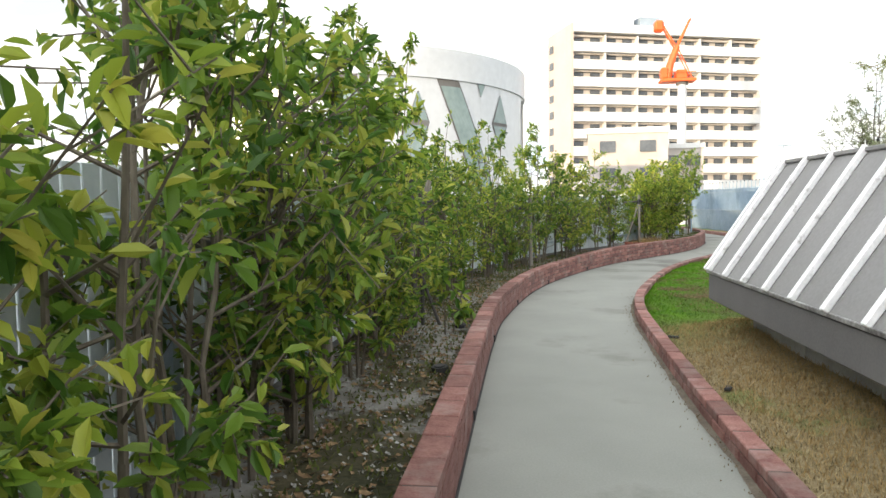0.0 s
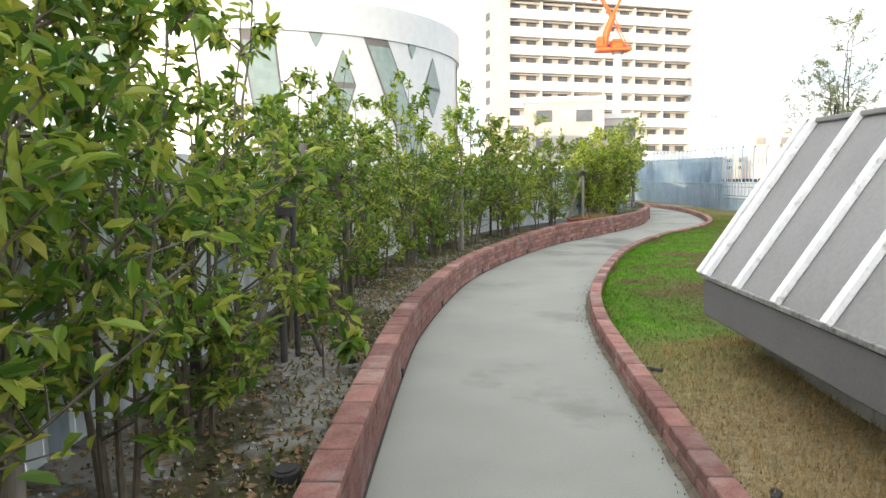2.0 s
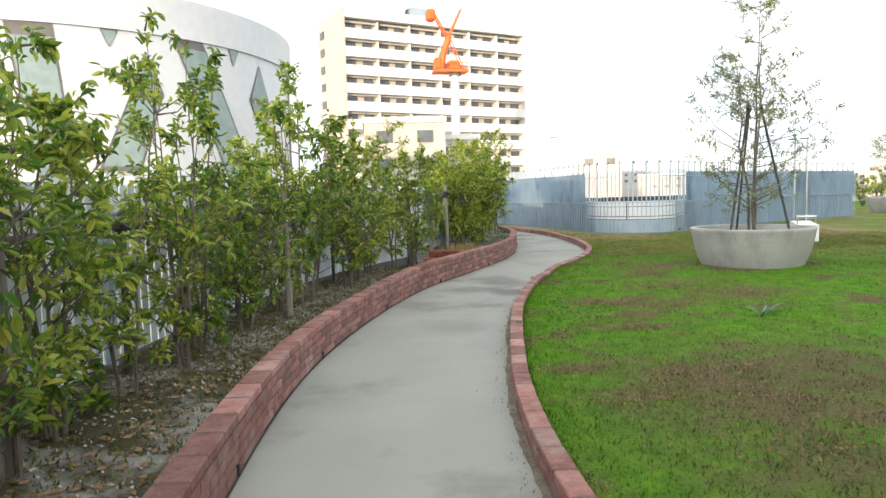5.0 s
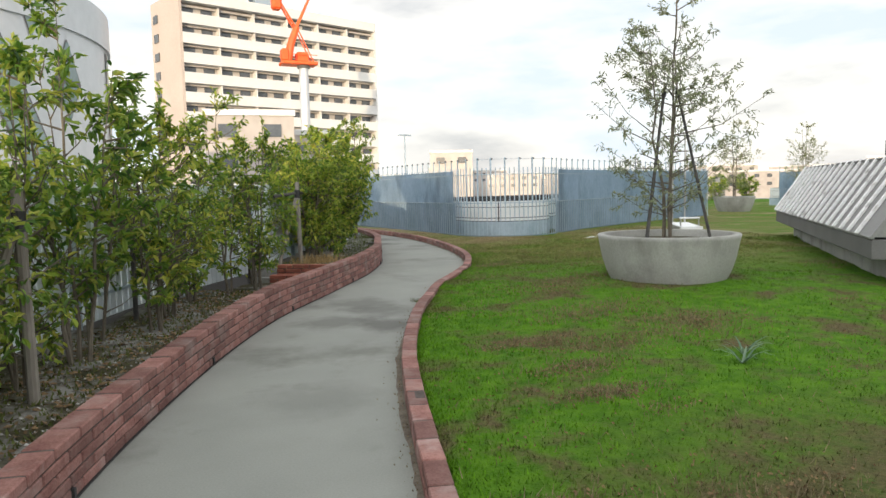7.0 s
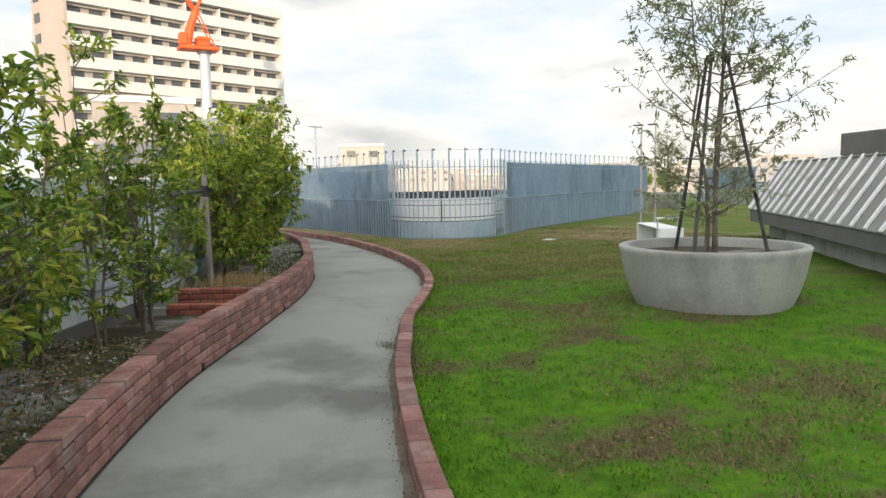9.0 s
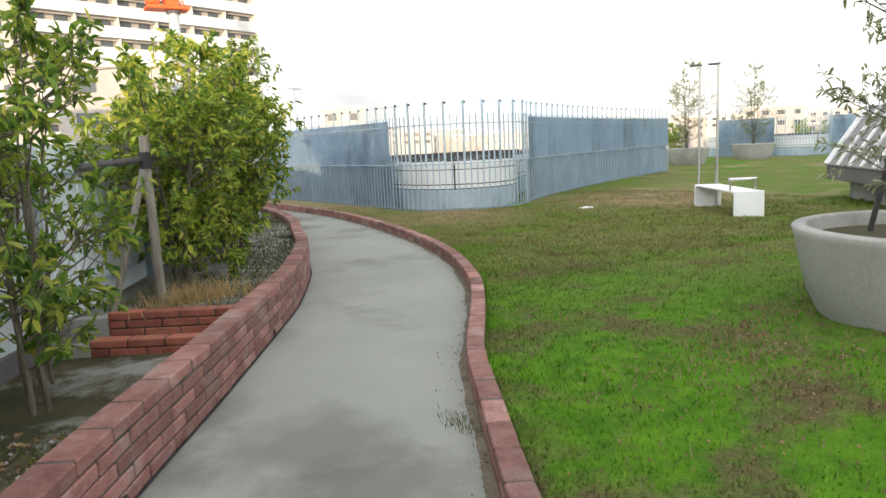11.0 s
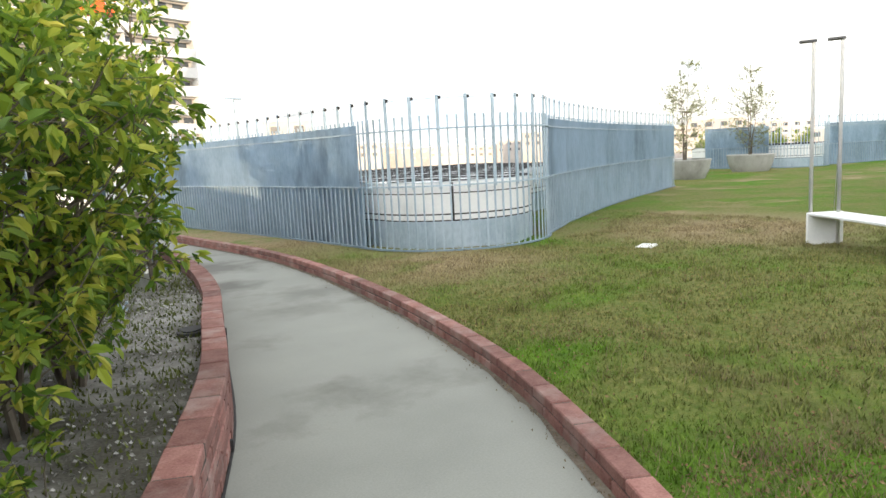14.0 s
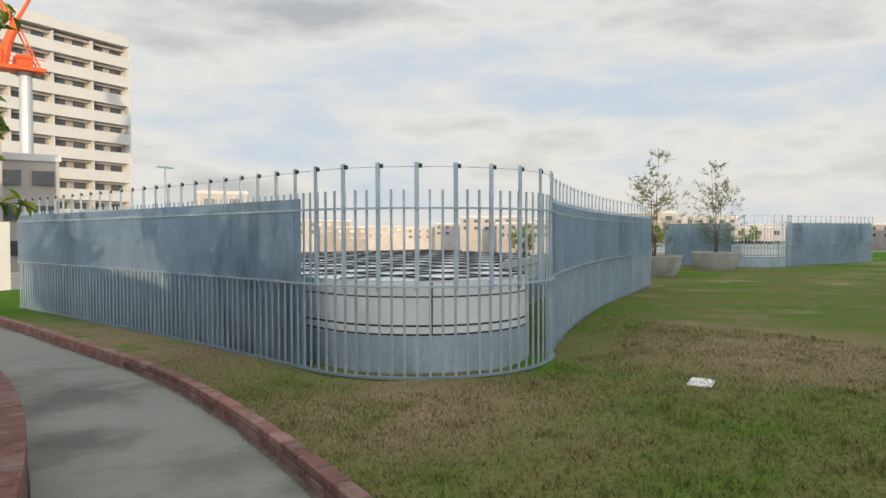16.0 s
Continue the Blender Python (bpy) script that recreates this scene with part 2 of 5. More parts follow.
M_SHEET = surface("blue_grey_sheet", (0.28, 0.39, 0.49), (0.40, 0.52, 0.63), 0.55, 0.2, scale=2.0, fine=20, bump=0.03, dirt=(0.11, 0.17, 0.23), dirt_at=(0.5, 0.74), stretch=(1, 1, 0.45))
M_SLAT = surface("pale_slat", (0.55, 0.62, 0.66), (0.68, 0.74, 0.77), 0.5, 0.0, scale=3, fine=25, bump=0.03, vary=0.08)
M_WHITE = surface("white_panel", (0.74, 0.75, 0.75), (0.84, 0.84, 0.83), 0.45, 0.0, scale=2, fine=30, bump=0.02, dirt=(0.5, 0.5, 0.48), dirt_at=(0.56, 0.8))
M_PANE = surface("pale_glazing", (0.62, 0.66, 0.68), (0.72, 0.75, 0.76), 0.12, 0.0, scale=1.2, fine=20, bump=0.01, spec=0.6)
M_BLACK = surface("black_rubber", (0.02, 0.02, 0.022), (0.04, 0.04, 0.04), 0.7, scale=5, bump=0.05)
M_ZINC = surface("grey_metal_roof", (0.21, 0.207, 0.205), (0.265, 0.262, 0.26), 0.55, 0.25, scale=1.2, fine=40, bump=0.04, dirt=(0.16, 0.157, 0.155), dirt_at=(0.55, 0.8))
M_SEAM = surface("bright_seam_metal", (0.74, 0.75, 0.75), (0.92, 0.92, 0.92), 0.4, 0.15, scale=14, fine=60, bump=0.1, dirt=(0.4, 0.39, 0.37), dirt_at=(0.56, 0.68))
M_TRIM = surface("dull_trim_metal", (0.12, 0.118, 0.115), (0.42, 0.42, 0.41), 0.45, 0.4, scale=5, fine=40, bump=0.05)
M_FASCIA = surface("grey_render", (0.115, 0.112, 0.11), (0.15, 0.147, 0.145), 0.8, scale=1.5, fine=70, bump=0.1)
M_CONC = surface("cast_concrete", (0.29, 0.29, 0.27), (0.39, 0.39, 0.365), 0.85, scale=2.2, fine=60, bump=0.15, dirt=(0.17, 0.17, 0.155), dirt_at=(0.5, 0.7), stretch=(1, 1, 0.6))
M_BARK = surface("bark", (0.075, 0.062, 0.046), (0.17, 0.148, 0.115), 0.9, scale=12, fine=60, bump=0.5, stretch=(1, 1, 0.3))
M_STAKE = surface("weathered_timber", (0.13, 0.115, 0.095), (0.27, 0.25, 0.215), 0.9, scale=8, fine=50, bump=0.4, stretch=(1, 1, 0.15))
M_DARKWOOD = surface("dark_timber", (0.035, 0.035, 0.035), (0.09, 0.085, 0.08), 0.85, scale=8, fine=50, bump=0.4)
M_LEAF = leaf_material("hedge_leaf", [(0.045, 0.11, 0.014), (0.10, 0.20, 0.024), (0.19, 0.30, 0.035), (0.30, 0.385, 0.05), (0.44, 0.44, 0.075)])
M_OLIVE = leaf_material("olive_leaf", [(0.15, 0.18, 0.085), (0.25, 0.285, 0.15), (0.38, 0.41, 0.25)], 0.4, 0.46)
M_FACADE = surface("cream_facade", (0.60, 0.60, 0.585), (0.68, 0.68, 0.66), 0.8, scale=0.2, fine=3, bump=0)
M_RECESS = surface("balcony_wall", (0.40, 0.37, 0.34), (0.50, 0.47, 0.43), 0.85, scale=0.5, fine=3, bump=0)
M_SIDE = surface("tan_end_wall", (0.46, 0.39, 0.345), (0.52, 0.45, 0.40), 0.85, scale=0.2, fine=3, bump=0)
M_TANK = surface("grey_blue_tank", (0.24, 0.30, 0.36), (0.30, 0.36, 0.42), 0.6, scale=0.4, fine=3, bump=0)
M_GLASS_FAR = surface("dark_window", (0.05, 0.06, 0.07), (0.09, 0.10, 0.11), 0.15, scale=0.6, fine=4, bump=0, spec=0.6)
M_WHITE_WALL = surface("white_cladding", (0.50, 0.52, 0.54), (0.58, 0.60, 0.62), 0.38, 0.35, scale=0.3, fine=3, bump=0)
M_TEAL = surface("teal_glass", (0.15, 0.21, 0.21), (0.23, 0.30, 0.29), 0.2, scale=0.5, fine=3, bump=0, spec=0.6)
M_ORANGE = surface("orange_red_paint", (0.75, 0.09, 0.02), (0.85, 0.14, 0.03), 0.5, scale=1, bump=0)
M_BENCH = surface("white_painted_metal", (0.74, 0.75, 0.76), (0.82, 0.83, 0.83), 0.4, scale=3, fine=30, bump=0.02)
M_CHROME = surface("brushed_steel", (0.5, 0.5, 0.49), (0.62, 0.62, 0.61), 0.3, 0.9, scale=6, fine=60, bump=0.02)
M_CITY = surface("far_city_wall", (0.40, 0.36, 0.33), (0.55, 0.51, 0.475), 0.85, scale=0.05, fine=0.6, bump=0, vary=0.25)
M_GROUND = surface("city_ground", (0.10, 0.10, 0.095), (0.17, 0.165, 0.15), 0.95, scale=0.02, fine=0.3, bump=0)
M_DRY = surface("dry_leaf", (0.10, 0.06, 0.03), (0.28, 0.19, 0.10), 0.9, scale=15, bump=0.2)
M_WEED = surface("dead_weed", (0.10, 0.078, 0.045), (0.27, 0.215, 0.13), 0.95, scale=20, bump=0.1)
M_BLUEPOST = surface("blue_grey_painted_steel", (0.17, 0.24, 0.30), (0.24, 0.32, 0.38), 0.5, 0.2, scale=5, bump=0.03)


# ---- mesh helpers ----
def part(name, bm, material, parent=None, label="", smooth=False):
    """Links a bmesh as one mesh object, under its thing."""
    me = bpy.data.meshes.new(name)
    if smooth:
        for f in bm.faces:
            f.smooth = True
    bm.to_mesh(me)
    bm.free()
    for m in material if isinstance(material, (list, tuple)) else (material,):
        me.materials.append(m)
    ob = new(name, me)
    ob.parent = parent
    if label:
        ob["label"] = label
    return ob


def empty(name, x=0, y=0, z=0, turn=0):
    ob = new(name)
    ob.empty_display_size = 0.2
    ob.matrix_basis = pose(x, y, z, 0, 0, turn)
    return ob


def box(bm, x0, x1, y0, y1, z0, z1, m=None, bevel=0.0):
    """An upright box, turned by m, its edges taken off by bevel."""
    made = bmesh.ops.create_cube(bm, size=1.0, matrix=Matrix.LocRotScale(((x0 + x1) / 2, (y0 + y1) / 2, (z0 + z1) / 2), None, (x1 - x0, y1 - y0, z1 - z0)))["verts"]
    if bevel:
        edges = {e for v in made for e in v.link_edges}
        made = bmesh.ops.bevel(bm, geom=list(edges), offset=bevel, segments=1, affect="EDGES")["verts"]
    if m is not None:
        bmesh.ops.transform(bm, matrix=m, verts=made)
    return bm


def tube(bm, a, b, ra, rb=None, sides=8):
    """A tapered round bar from a to b."""
    a, b = Vector(a), Vector(b)
    rb = ra if rb is None else rb
    q = (b - a).to_track_quat("Z", "Y").to_matrix().to_4x4()
    made = bmesh.ops.create_cone(bm, cap_ends=True, segments=sides, radius1=ra, radius2=rb, depth=(b - a).length)["verts"]
    bmesh.ops.transform(bm, matrix=Matrix.Translation((a + b) / 2) @ q, verts=made)
    return bm


def flat_mesh(name, verts, faces, material, parent=None, smooth=False):
    me = bpy.data.meshes.new(name)
    me.from_pydata([tuple(map(float, v)) for v in verts], [], faces)
    if smooth:
        me.polygons.foreach_set("use_smooth", [True] * len(me.polygons))
    me.materials.append(material)
    ob = new(name, me)
    ob.parent = parent
    return ob


def curve_through(points, step):
    """A smooth line through the points, sampled at even steps: places and directions."""
    p = np.array(points, float)
    p = np.vstack([2 * p[0] - p[1], p, 2 * p[-1] - p[-2]])
    out = []
    for i in range(1, len(p) - 2):
        u = np.linspace(0, 1, 40, endpoint=False)[:, None]
        a, b, c, d = p[i - 1], p[i], p[i + 1], p[i + 2]
        out.append(0.5 * (2 * b + (c - a) * u + (2 * a - 5 * b + 4 * c - d) * u ** 2 + (3 * b - a - 3 * c + d) * u ** 3))
    q = np.vstack(out + [p[-2:-1]])
    s = np.concatenate([[0], np.cumsum(np.hypot(*np.diff(q, axis=0).T))])
    t = np.arange(0, s[-1], step)
    xy = np.stack([np.interp(t, s, q[:, 0]), np.interp(t, s, q[:, 1])], 1)
    d = np.gradient(xy, axis=0)
    d /= np.hypot(d[:, 0], d[:, 1])[:, None]
    return xy, d


def offset(xy, d, by):
    """The line moved by so much to its left."""
    return xy + by * np.stack([-d[:, 1], d[:, 0]], 1)


def turf_z(x, y):
    """Height of the turf: level by the kerb, gently uneven, banked up to the near shed, a low mound under the round planter."""
    mound = 0.12 * math.exp(-((x - 6.56) ** 2 + (y - 11.68) ** 2) / 5.0)
    bank = 0.10 * min(1.0, max(0.0, (x - 1.05) / 0.5)) * min(1.0, max(0.0, (4.3 - y) / 0.8)) * min(1.0, max(0.0, (4.5 - x) / 1.0))
    return 0.06 + mound + bank + 0.035 * noise.noise((x * 0.8, y * 0.8, 3)) + 0.018 * noise.noise((x * 3.1, y * 3.1, 7))


def ribbon(name, left, right, z_left, z_right, material, rows=1, ease=1.0, rough=0.0, turf=False):
    """A sheet between two lines of equal count."""
    n = len(left)
    verts, faces = [], []
    for j in range(rows + 1):
        u = (j / rows) ** ease
        for i in range(n):
            x, y = left[i] * (1 - u) + right[i] * u
            z = z_left * (1 - u) + z_right * u
            if turf and 0 < j < rows:
                z = turf_z(x, y)
            elif rough and 0 < j < rows:
                z += rough * noise.noise((x * 0.8, y * 0.8, 3)) + rough * 0.5 * noise.noise((x * 3.1, y * 3.1, 7))
            verts.append((x, y, z))
    for j in range(rows):
        for i in range(n - 1):
            a = j * n + i
            faces.append((a, a + n, a + n + 1, a + 1))
    return flat_mesh(name, verts, faces, material, smooth=True)


# ---- plan ----
LEFT = [(-0.84, -9), (-0.83, -4), (-0.82, -0.3), (-0.79, 3.2), (-0.68, 4.95), (-0.27, 7.45), (0.45, 9.7), (1.47, 12.0), (2.6, 13.8), (3.17, 14.7),
        (3.7, 15.56), (4.25, 16.65), (4.55, 17.35), (4.9, 18.4), (5.3, 19.6), (5.64, 21.2), (5.8, 23), (5.75, 26), (5.45, 30), (4.95, 36)]
RIGHT = [(0.45, -9), (0.5, -4), (0.56, -0.2), (0.60, 1.5), (0.69, 3.5), (0.80, 4.95), (1.05, 6.35), (1.49, 7.9), (2.09, 9.7), (2.84, 11.39), (3.46, 12.5), (3.9, 13.25),
         (4.35, 13.85), (4.86, 14.55), (5.3, 15.25), (5.95, 16.6), (6.4, 18), (6.75, 19.5), (7.05, 21.3), (7.2, 23.3), (7.1, 26), (6.95, 28.8), (6.6, 32), (6.1, 36)]
WALL_H, CURB_H, TURF_Z, SOIL_Z, BED_Z = 0.30, 0.13, 0.06, 0.17, 0.25
THICK, WALL_T = 0.115, 0.145
BRICK = 0.28
RAIL_Z = 1.17
l_xy, l_d = curve_through(LEFT, BRICK)
r_xy, r_d = curve_through(RIGHT, BRICK)

# ---- setting ----
l_f, l_fd = curve_through(LEFT, 0.14)
r_f, r_fd = curve_through(RIGHT, 0.14)


def even(xy, count):
    i = np.linspace(0, len(xy) - 1, count)
    j = np.minimum(i.astype(int), len(xy) - 2)
    return xy[j] + (xy[j + 1] - xy[j]) * (i - j)[:, None]


path = ribbon("path", even(l_f, 300), even(r_f, 300), 0.0, 0.0, M_PATH, rows=3)
tagged(path, "pale grey concrete footpath with damp stains", "path", kind="structure")
cut = int(np.argmin(np.abs(l_f[:, 1] - 14.55)))
for z, a, b, words in ((SOIL_Z, 0, cut + 1, "dry grey soil bed with moss and litter"), (BED_Z, cut, len(l_f), "raised grey gravelly soil bed past the step")):
    bed = ribbon("planting_bed", even(offset(l_f, l_fd, 1.6)[a:b], 560), even(offset(l_f, l_fd, WALL_T - 0.01)[a:b], 560), z + 0.02, z, M_GRIT if a else M_SOIL, rows=26, rough=0.05)
    if a == 0:
        for v in bed.data.vertices:
            v.co.z -= 0.09 * min(1.0, max(0.0, (v.co.y - 13.0) / 0.8))
    tagged(bed, words, "soil", kind="structure")
r_in = even(offset(r_f, r_fd, -THICK + 0.01), 260)
far = np.stack([np.interp(np.linspace(0, 1, 260), [0, 0.25, 0.5, 0.75, 1], [62, 62, 62, 62, 40]),
                np.interp(np.linspace(0, 1, 260), [0, 0.25, 0.5, 0.75, 1], [-9, 4, 16, 30, 46])], 1)
lawn = ribbon("lawn", r_in, far, TURF_Z, TURF_Z, M_LAWN, rows=70, ease=2.2, turf=True)
tagged(lawn, "patchy green roof lawn with straw and bare spots", "lawn", kind="structure")
deck = part("roof_deck", box(bmesh.new(), -6, 66, -10, 48, -1.2, -0.03), M_CONC)
tagged(deck, "concrete roof deck under the garden", "roof", kind="structure")
ground = part("ground", box(bmesh.new(), -1500, 1500, -1500, 2500, -14.5, -14), M_GROUND)
tagged(ground, "grey city ground far below the roof", "ground", kind="structure")
house = part("building_below", box(bmesh.new(), -5.8, 65.8, -9.8, 47.8, -14, -1.2), M_CONC)
tagged(house, "concrete walls of the building below", "building", kind="structure")


# ---- boundary fence of pale slats ----
def slat_fence():
    xy, d = curve_through(LEFT, 0.115)
    reach = np.interp(xy[:, 1], [3, 12], [1.26, 1.42])[:, None]
    line = offset(xy, d, reach)
    keep = [i for i in range(len(line)) if -4.5 < line[i][1] < 23]
    fence = tagged(empty("slat_fence", *line[keep[0]], SOIL_Z), "pale grey vertical slat fence along the roof edge", "fence", kind="structure")
    me = box(bmesh.new(), -0.053, 0.053, -0.008, 0.008, 0, 1.3, None, 0.004)
    slat = bpy.data.meshes.new("slat")
    me.to_mesh(slat)
    me.free()
    slat.materials.append(M_SLAT)
    back = fence.matrix_basis.inverted()
    for i in keep:
        ob = new("slat", slat)
        ob.parent = fence
        a = math.atan2(d[i][1], d[i][0])
        ob.matrix_basis = back @ pose(line[i][0], line[i][1], SOIL_Z + 0.02, 0, 0, math.degrees(a))
    inner = offset(xy, d, reach - 0.035)
    for z in (0.45, 1.28):
        bm = bmesh.new()
        for i in keep[::4]:
            j = min(i + 4, len(inner) - 1)
            tube(bm, (*inner[i], z), (*inner[j], z), 0.018, sides=6)
        ob = part("rail", bm, M_GALV, fence)
        ob.matrix_basis = back
    bm = bmesh.new()
    for i in keep[::17]:
        box(bm, -0.03, 0.03, -0.03, 0.03, -0.1, 1.25, pose(inner[i][0], inner[i][1], SOIL_Z, 0, 0, math.degrees(math.atan2(d[i][1], d[i][0]))))
    part("post_row", bm, M_GALV, fence).matrix_basis = back
    bm = bmesh.new()
    base = line
    for i in keep[::4]:
        j = min(i + 4, len(base) - 1)
        c, v = (base[i] + base[j]) / 2, base[j] - base[i]
        box(bm, -np.hypot(*v) / 2 - 0.01, np.hypot(*v) / 2 + 0.01, -0.06, 0.06, -0.2, 0.04, pose(c[0], c[1], SOIL_Z, 0, 0, math.degrees(math.atan2(v[1], v[0]))))
    part("footing", bm, M_FASCIA, fence).matrix_basis = back


slat_fence()


# ---- metal-roofed sheds ----
def shed(x, y, turn, length, label):
    """A long low roof light housing: steep seamed metal slope over a deep grey fascia. Its eave runs along -y from the corner."""
    thing = tagged(empty("roof_shed", x, y, TURF_Z, turn), label, "roof shed")
    e, t, z0, z1, zf = 0.0, 0.64, 0.63, 1.60, 0.36
    bm = bmesh.new()
    prof = [(e, z0), (t, z1), (t + 1.1, z1), (2 * t + 1.1, z0)]
    a = [bm.verts.new((px, 0, pz)) for px, pz in prof]
    b = [bm.verts.new((px, -length, pz)) for px, pz in prof]
    for i in range(3):
        bm.faces.new((a[i], a[i + 1], b[i + 1], b[i]))
    bm.faces.new(a[::-1])
    bm.faces.new(b)
    roof = part("roof", bm, M_ZINC, thing)
    for i in range(int(length / 0.485) + 1):
        yy = -0.02 if i == 0 else 0.355 - 0.485 * i
        bm = bmesh.new()
        w = math.hypot(t, z1 - z0)
        box(bm, -0.01, w + 0.02, -0.023, 0.023, 0.0, 0.045, Matrix.Translation((e, yy, z0)) @ Matrix.Rotation(-math.atan2(z1 - z0, t), 4, "Y"), 0.006)
        part("seam", bm, M_SEAM, roof, "bright standing seam")
    part("ridge_cap", box(bmesh.new(), t - 0.03, t + 0.1, -length, 0.02, z1 - 0.01, z1 + 0.022, None, 0.006), M_ZINC, thing)
    part("eave_trim", box(bmesh.new(), e - 0.012, e + 0.04, -length, 0.012, z0 - 0.026, z0 + 0.003, None, 0.004), M_TRIM, thing)
    part("fascia", box(bmesh.new(), e + 0.01, 2 * t + 1.09, -length, -0.005, zf, z0 - 0.03, None, 0.01), M_FASCIA, thing)
    footing = part("footing", box(bmesh.new(), e + 0.40, 2 * t + 0.72, -length + 0.1, -0.15, -0.1, zf + 0.005), M_CONC, thing, "pale concrete footing blocks")
    yy = -0.1
    while yy > -length + 0.6:
        part("footing_block", box(bmesh.new(), e + 0.38, 2 * t + 0.74, yy - 1.185, yy, -0.1, zf + 0.01, None, 0.008), M_CONC, footing)
        yy -= 1.2
    return thing


shed(1.2, 3.33, 0, 11.5, "grey metal shed roof with bright standing seams")
shed(14.3, 16.7, -43, 9.0, "grey metal shed roof beyond the round planter")


# ---- steel enclosures ----
def enclosure(name, x, y, turn, nose_r, left, right, label):
    """A fence of upright bars round a raised skylight: open bars round the nose, sheet behind the bars along the sides."""
    thing = tagged(empty(name, x, y, TURF_Z, turn), label, "fence")
    line = left[::-1] + [(nose_r * math.cos(a), nose_r * math.sin(a)) for a in np.linspace(radians(left_a), radians(right_a), 12)] + right
    xy, d = curve_through(line, 0.125)
    lo, hi = len(left), len(left) + 11
    anchors = np.array(line)
    i0 = int(np.argmin(np.hypot(*(xy - anchors[lo]).T)))
    i1 = int(np.argmin(np.hypot(*(xy - anchors[hi]).T)))
    bar, post = bpy.data.meshes.new("bar"), bpy.data.meshes.new("tall_post")
    bm = box(bmesh.new(), -0.011, 0.011, -0.008, 0.008, 0.0, 1.84)
    bm.to_mesh(bar), bm.free()
    bm = box(bmesh.new(), -0.022, 0.022, -0.03, -0.012, 0.86, 2.10, None, 0.003)
    box(bm, 0.018, 0.052, -0.032, -0.010, 2.045, 2.085)
    for face in bm.faces:
        face.material_index = int(face.calc_center_median().x > 0.017 and face.calc_center_median().z > 2.0)
    bm.to_mesh(post), bm.free()
    bar.materials.append(M_GALV), post.materials.append(M_GALV), post.materials.append(M_BLACK)
    for i in range(len(xy)):
        a = math.degrees(math.atan2(d[i][1], d[i][0]))
        at = pose(xy[i][0], xy[i][1], 0, 0, 0, a)
        ob = new("bar", bar)
        ob.parent, ob.matrix_basis = thing, at
        if i % 3 == 0:
            ob = new("tall_post", post)
            ob.parent, ob.matrix_basis = thing, at
    for z, r in ((0.02, 0.012), (0.90, 0.010), (1.66, 0.010)):
        bm = bmesh.new()
        for i in range(0, len(xy) - 1):
            a, b = xy[i], xy[i + 1]
            v = b - a
            c = (a + b) / 2
            box(bm, -0.066, 0.066, -0.046, -0.010, z - r, z + r, pose(c[0], c[1], 0, 0, 0, math.degrees(math.atan2(v[1], v[0]))))
        part("rail", bm, M_BLUEPOST if z < 0.1 else M_GALV, thing)
    inn, outer = offset(xy, d, 0.028), offset(xy, d, -0.034)
    for span in (range(0, i0), range(i1, len(xy) - 1)):
        span = list(span)
        for s in range(0, len(span), 8):
            pick = span[s:s + 9]
            if len(pick) < 2:
                continue
            bm = bmesh.new()
            for line_at, z0, z1 in ((inn, 0.0, 0.90), (outer, 0.91, 1.78)):
                rows = [[bm.verts.new((line_at[i][0], line_at[i][1], z)) for i in pick] for z in (z0, z1)]
                for q in range(len(pick) - 1):
                    bm.faces.new((rows[0][q], rows[0][q + 1], rows[1][q + 1], rows[1][q]))
            bmesh.ops.solidify(bm, geom=bm.faces[:], thickness=0.003)
            part("sheet_panel", bm, M_SHEET, thing)
    bm = bmesh.new()
    for i in range(0, len(xy) - 3, 3):
        tube(bm, (*xy[i], 2.06), (*xy[i + 3], 2.06), 0.003, sides=4)
    part("wire", bm, M_GALV, thing)
    return thing


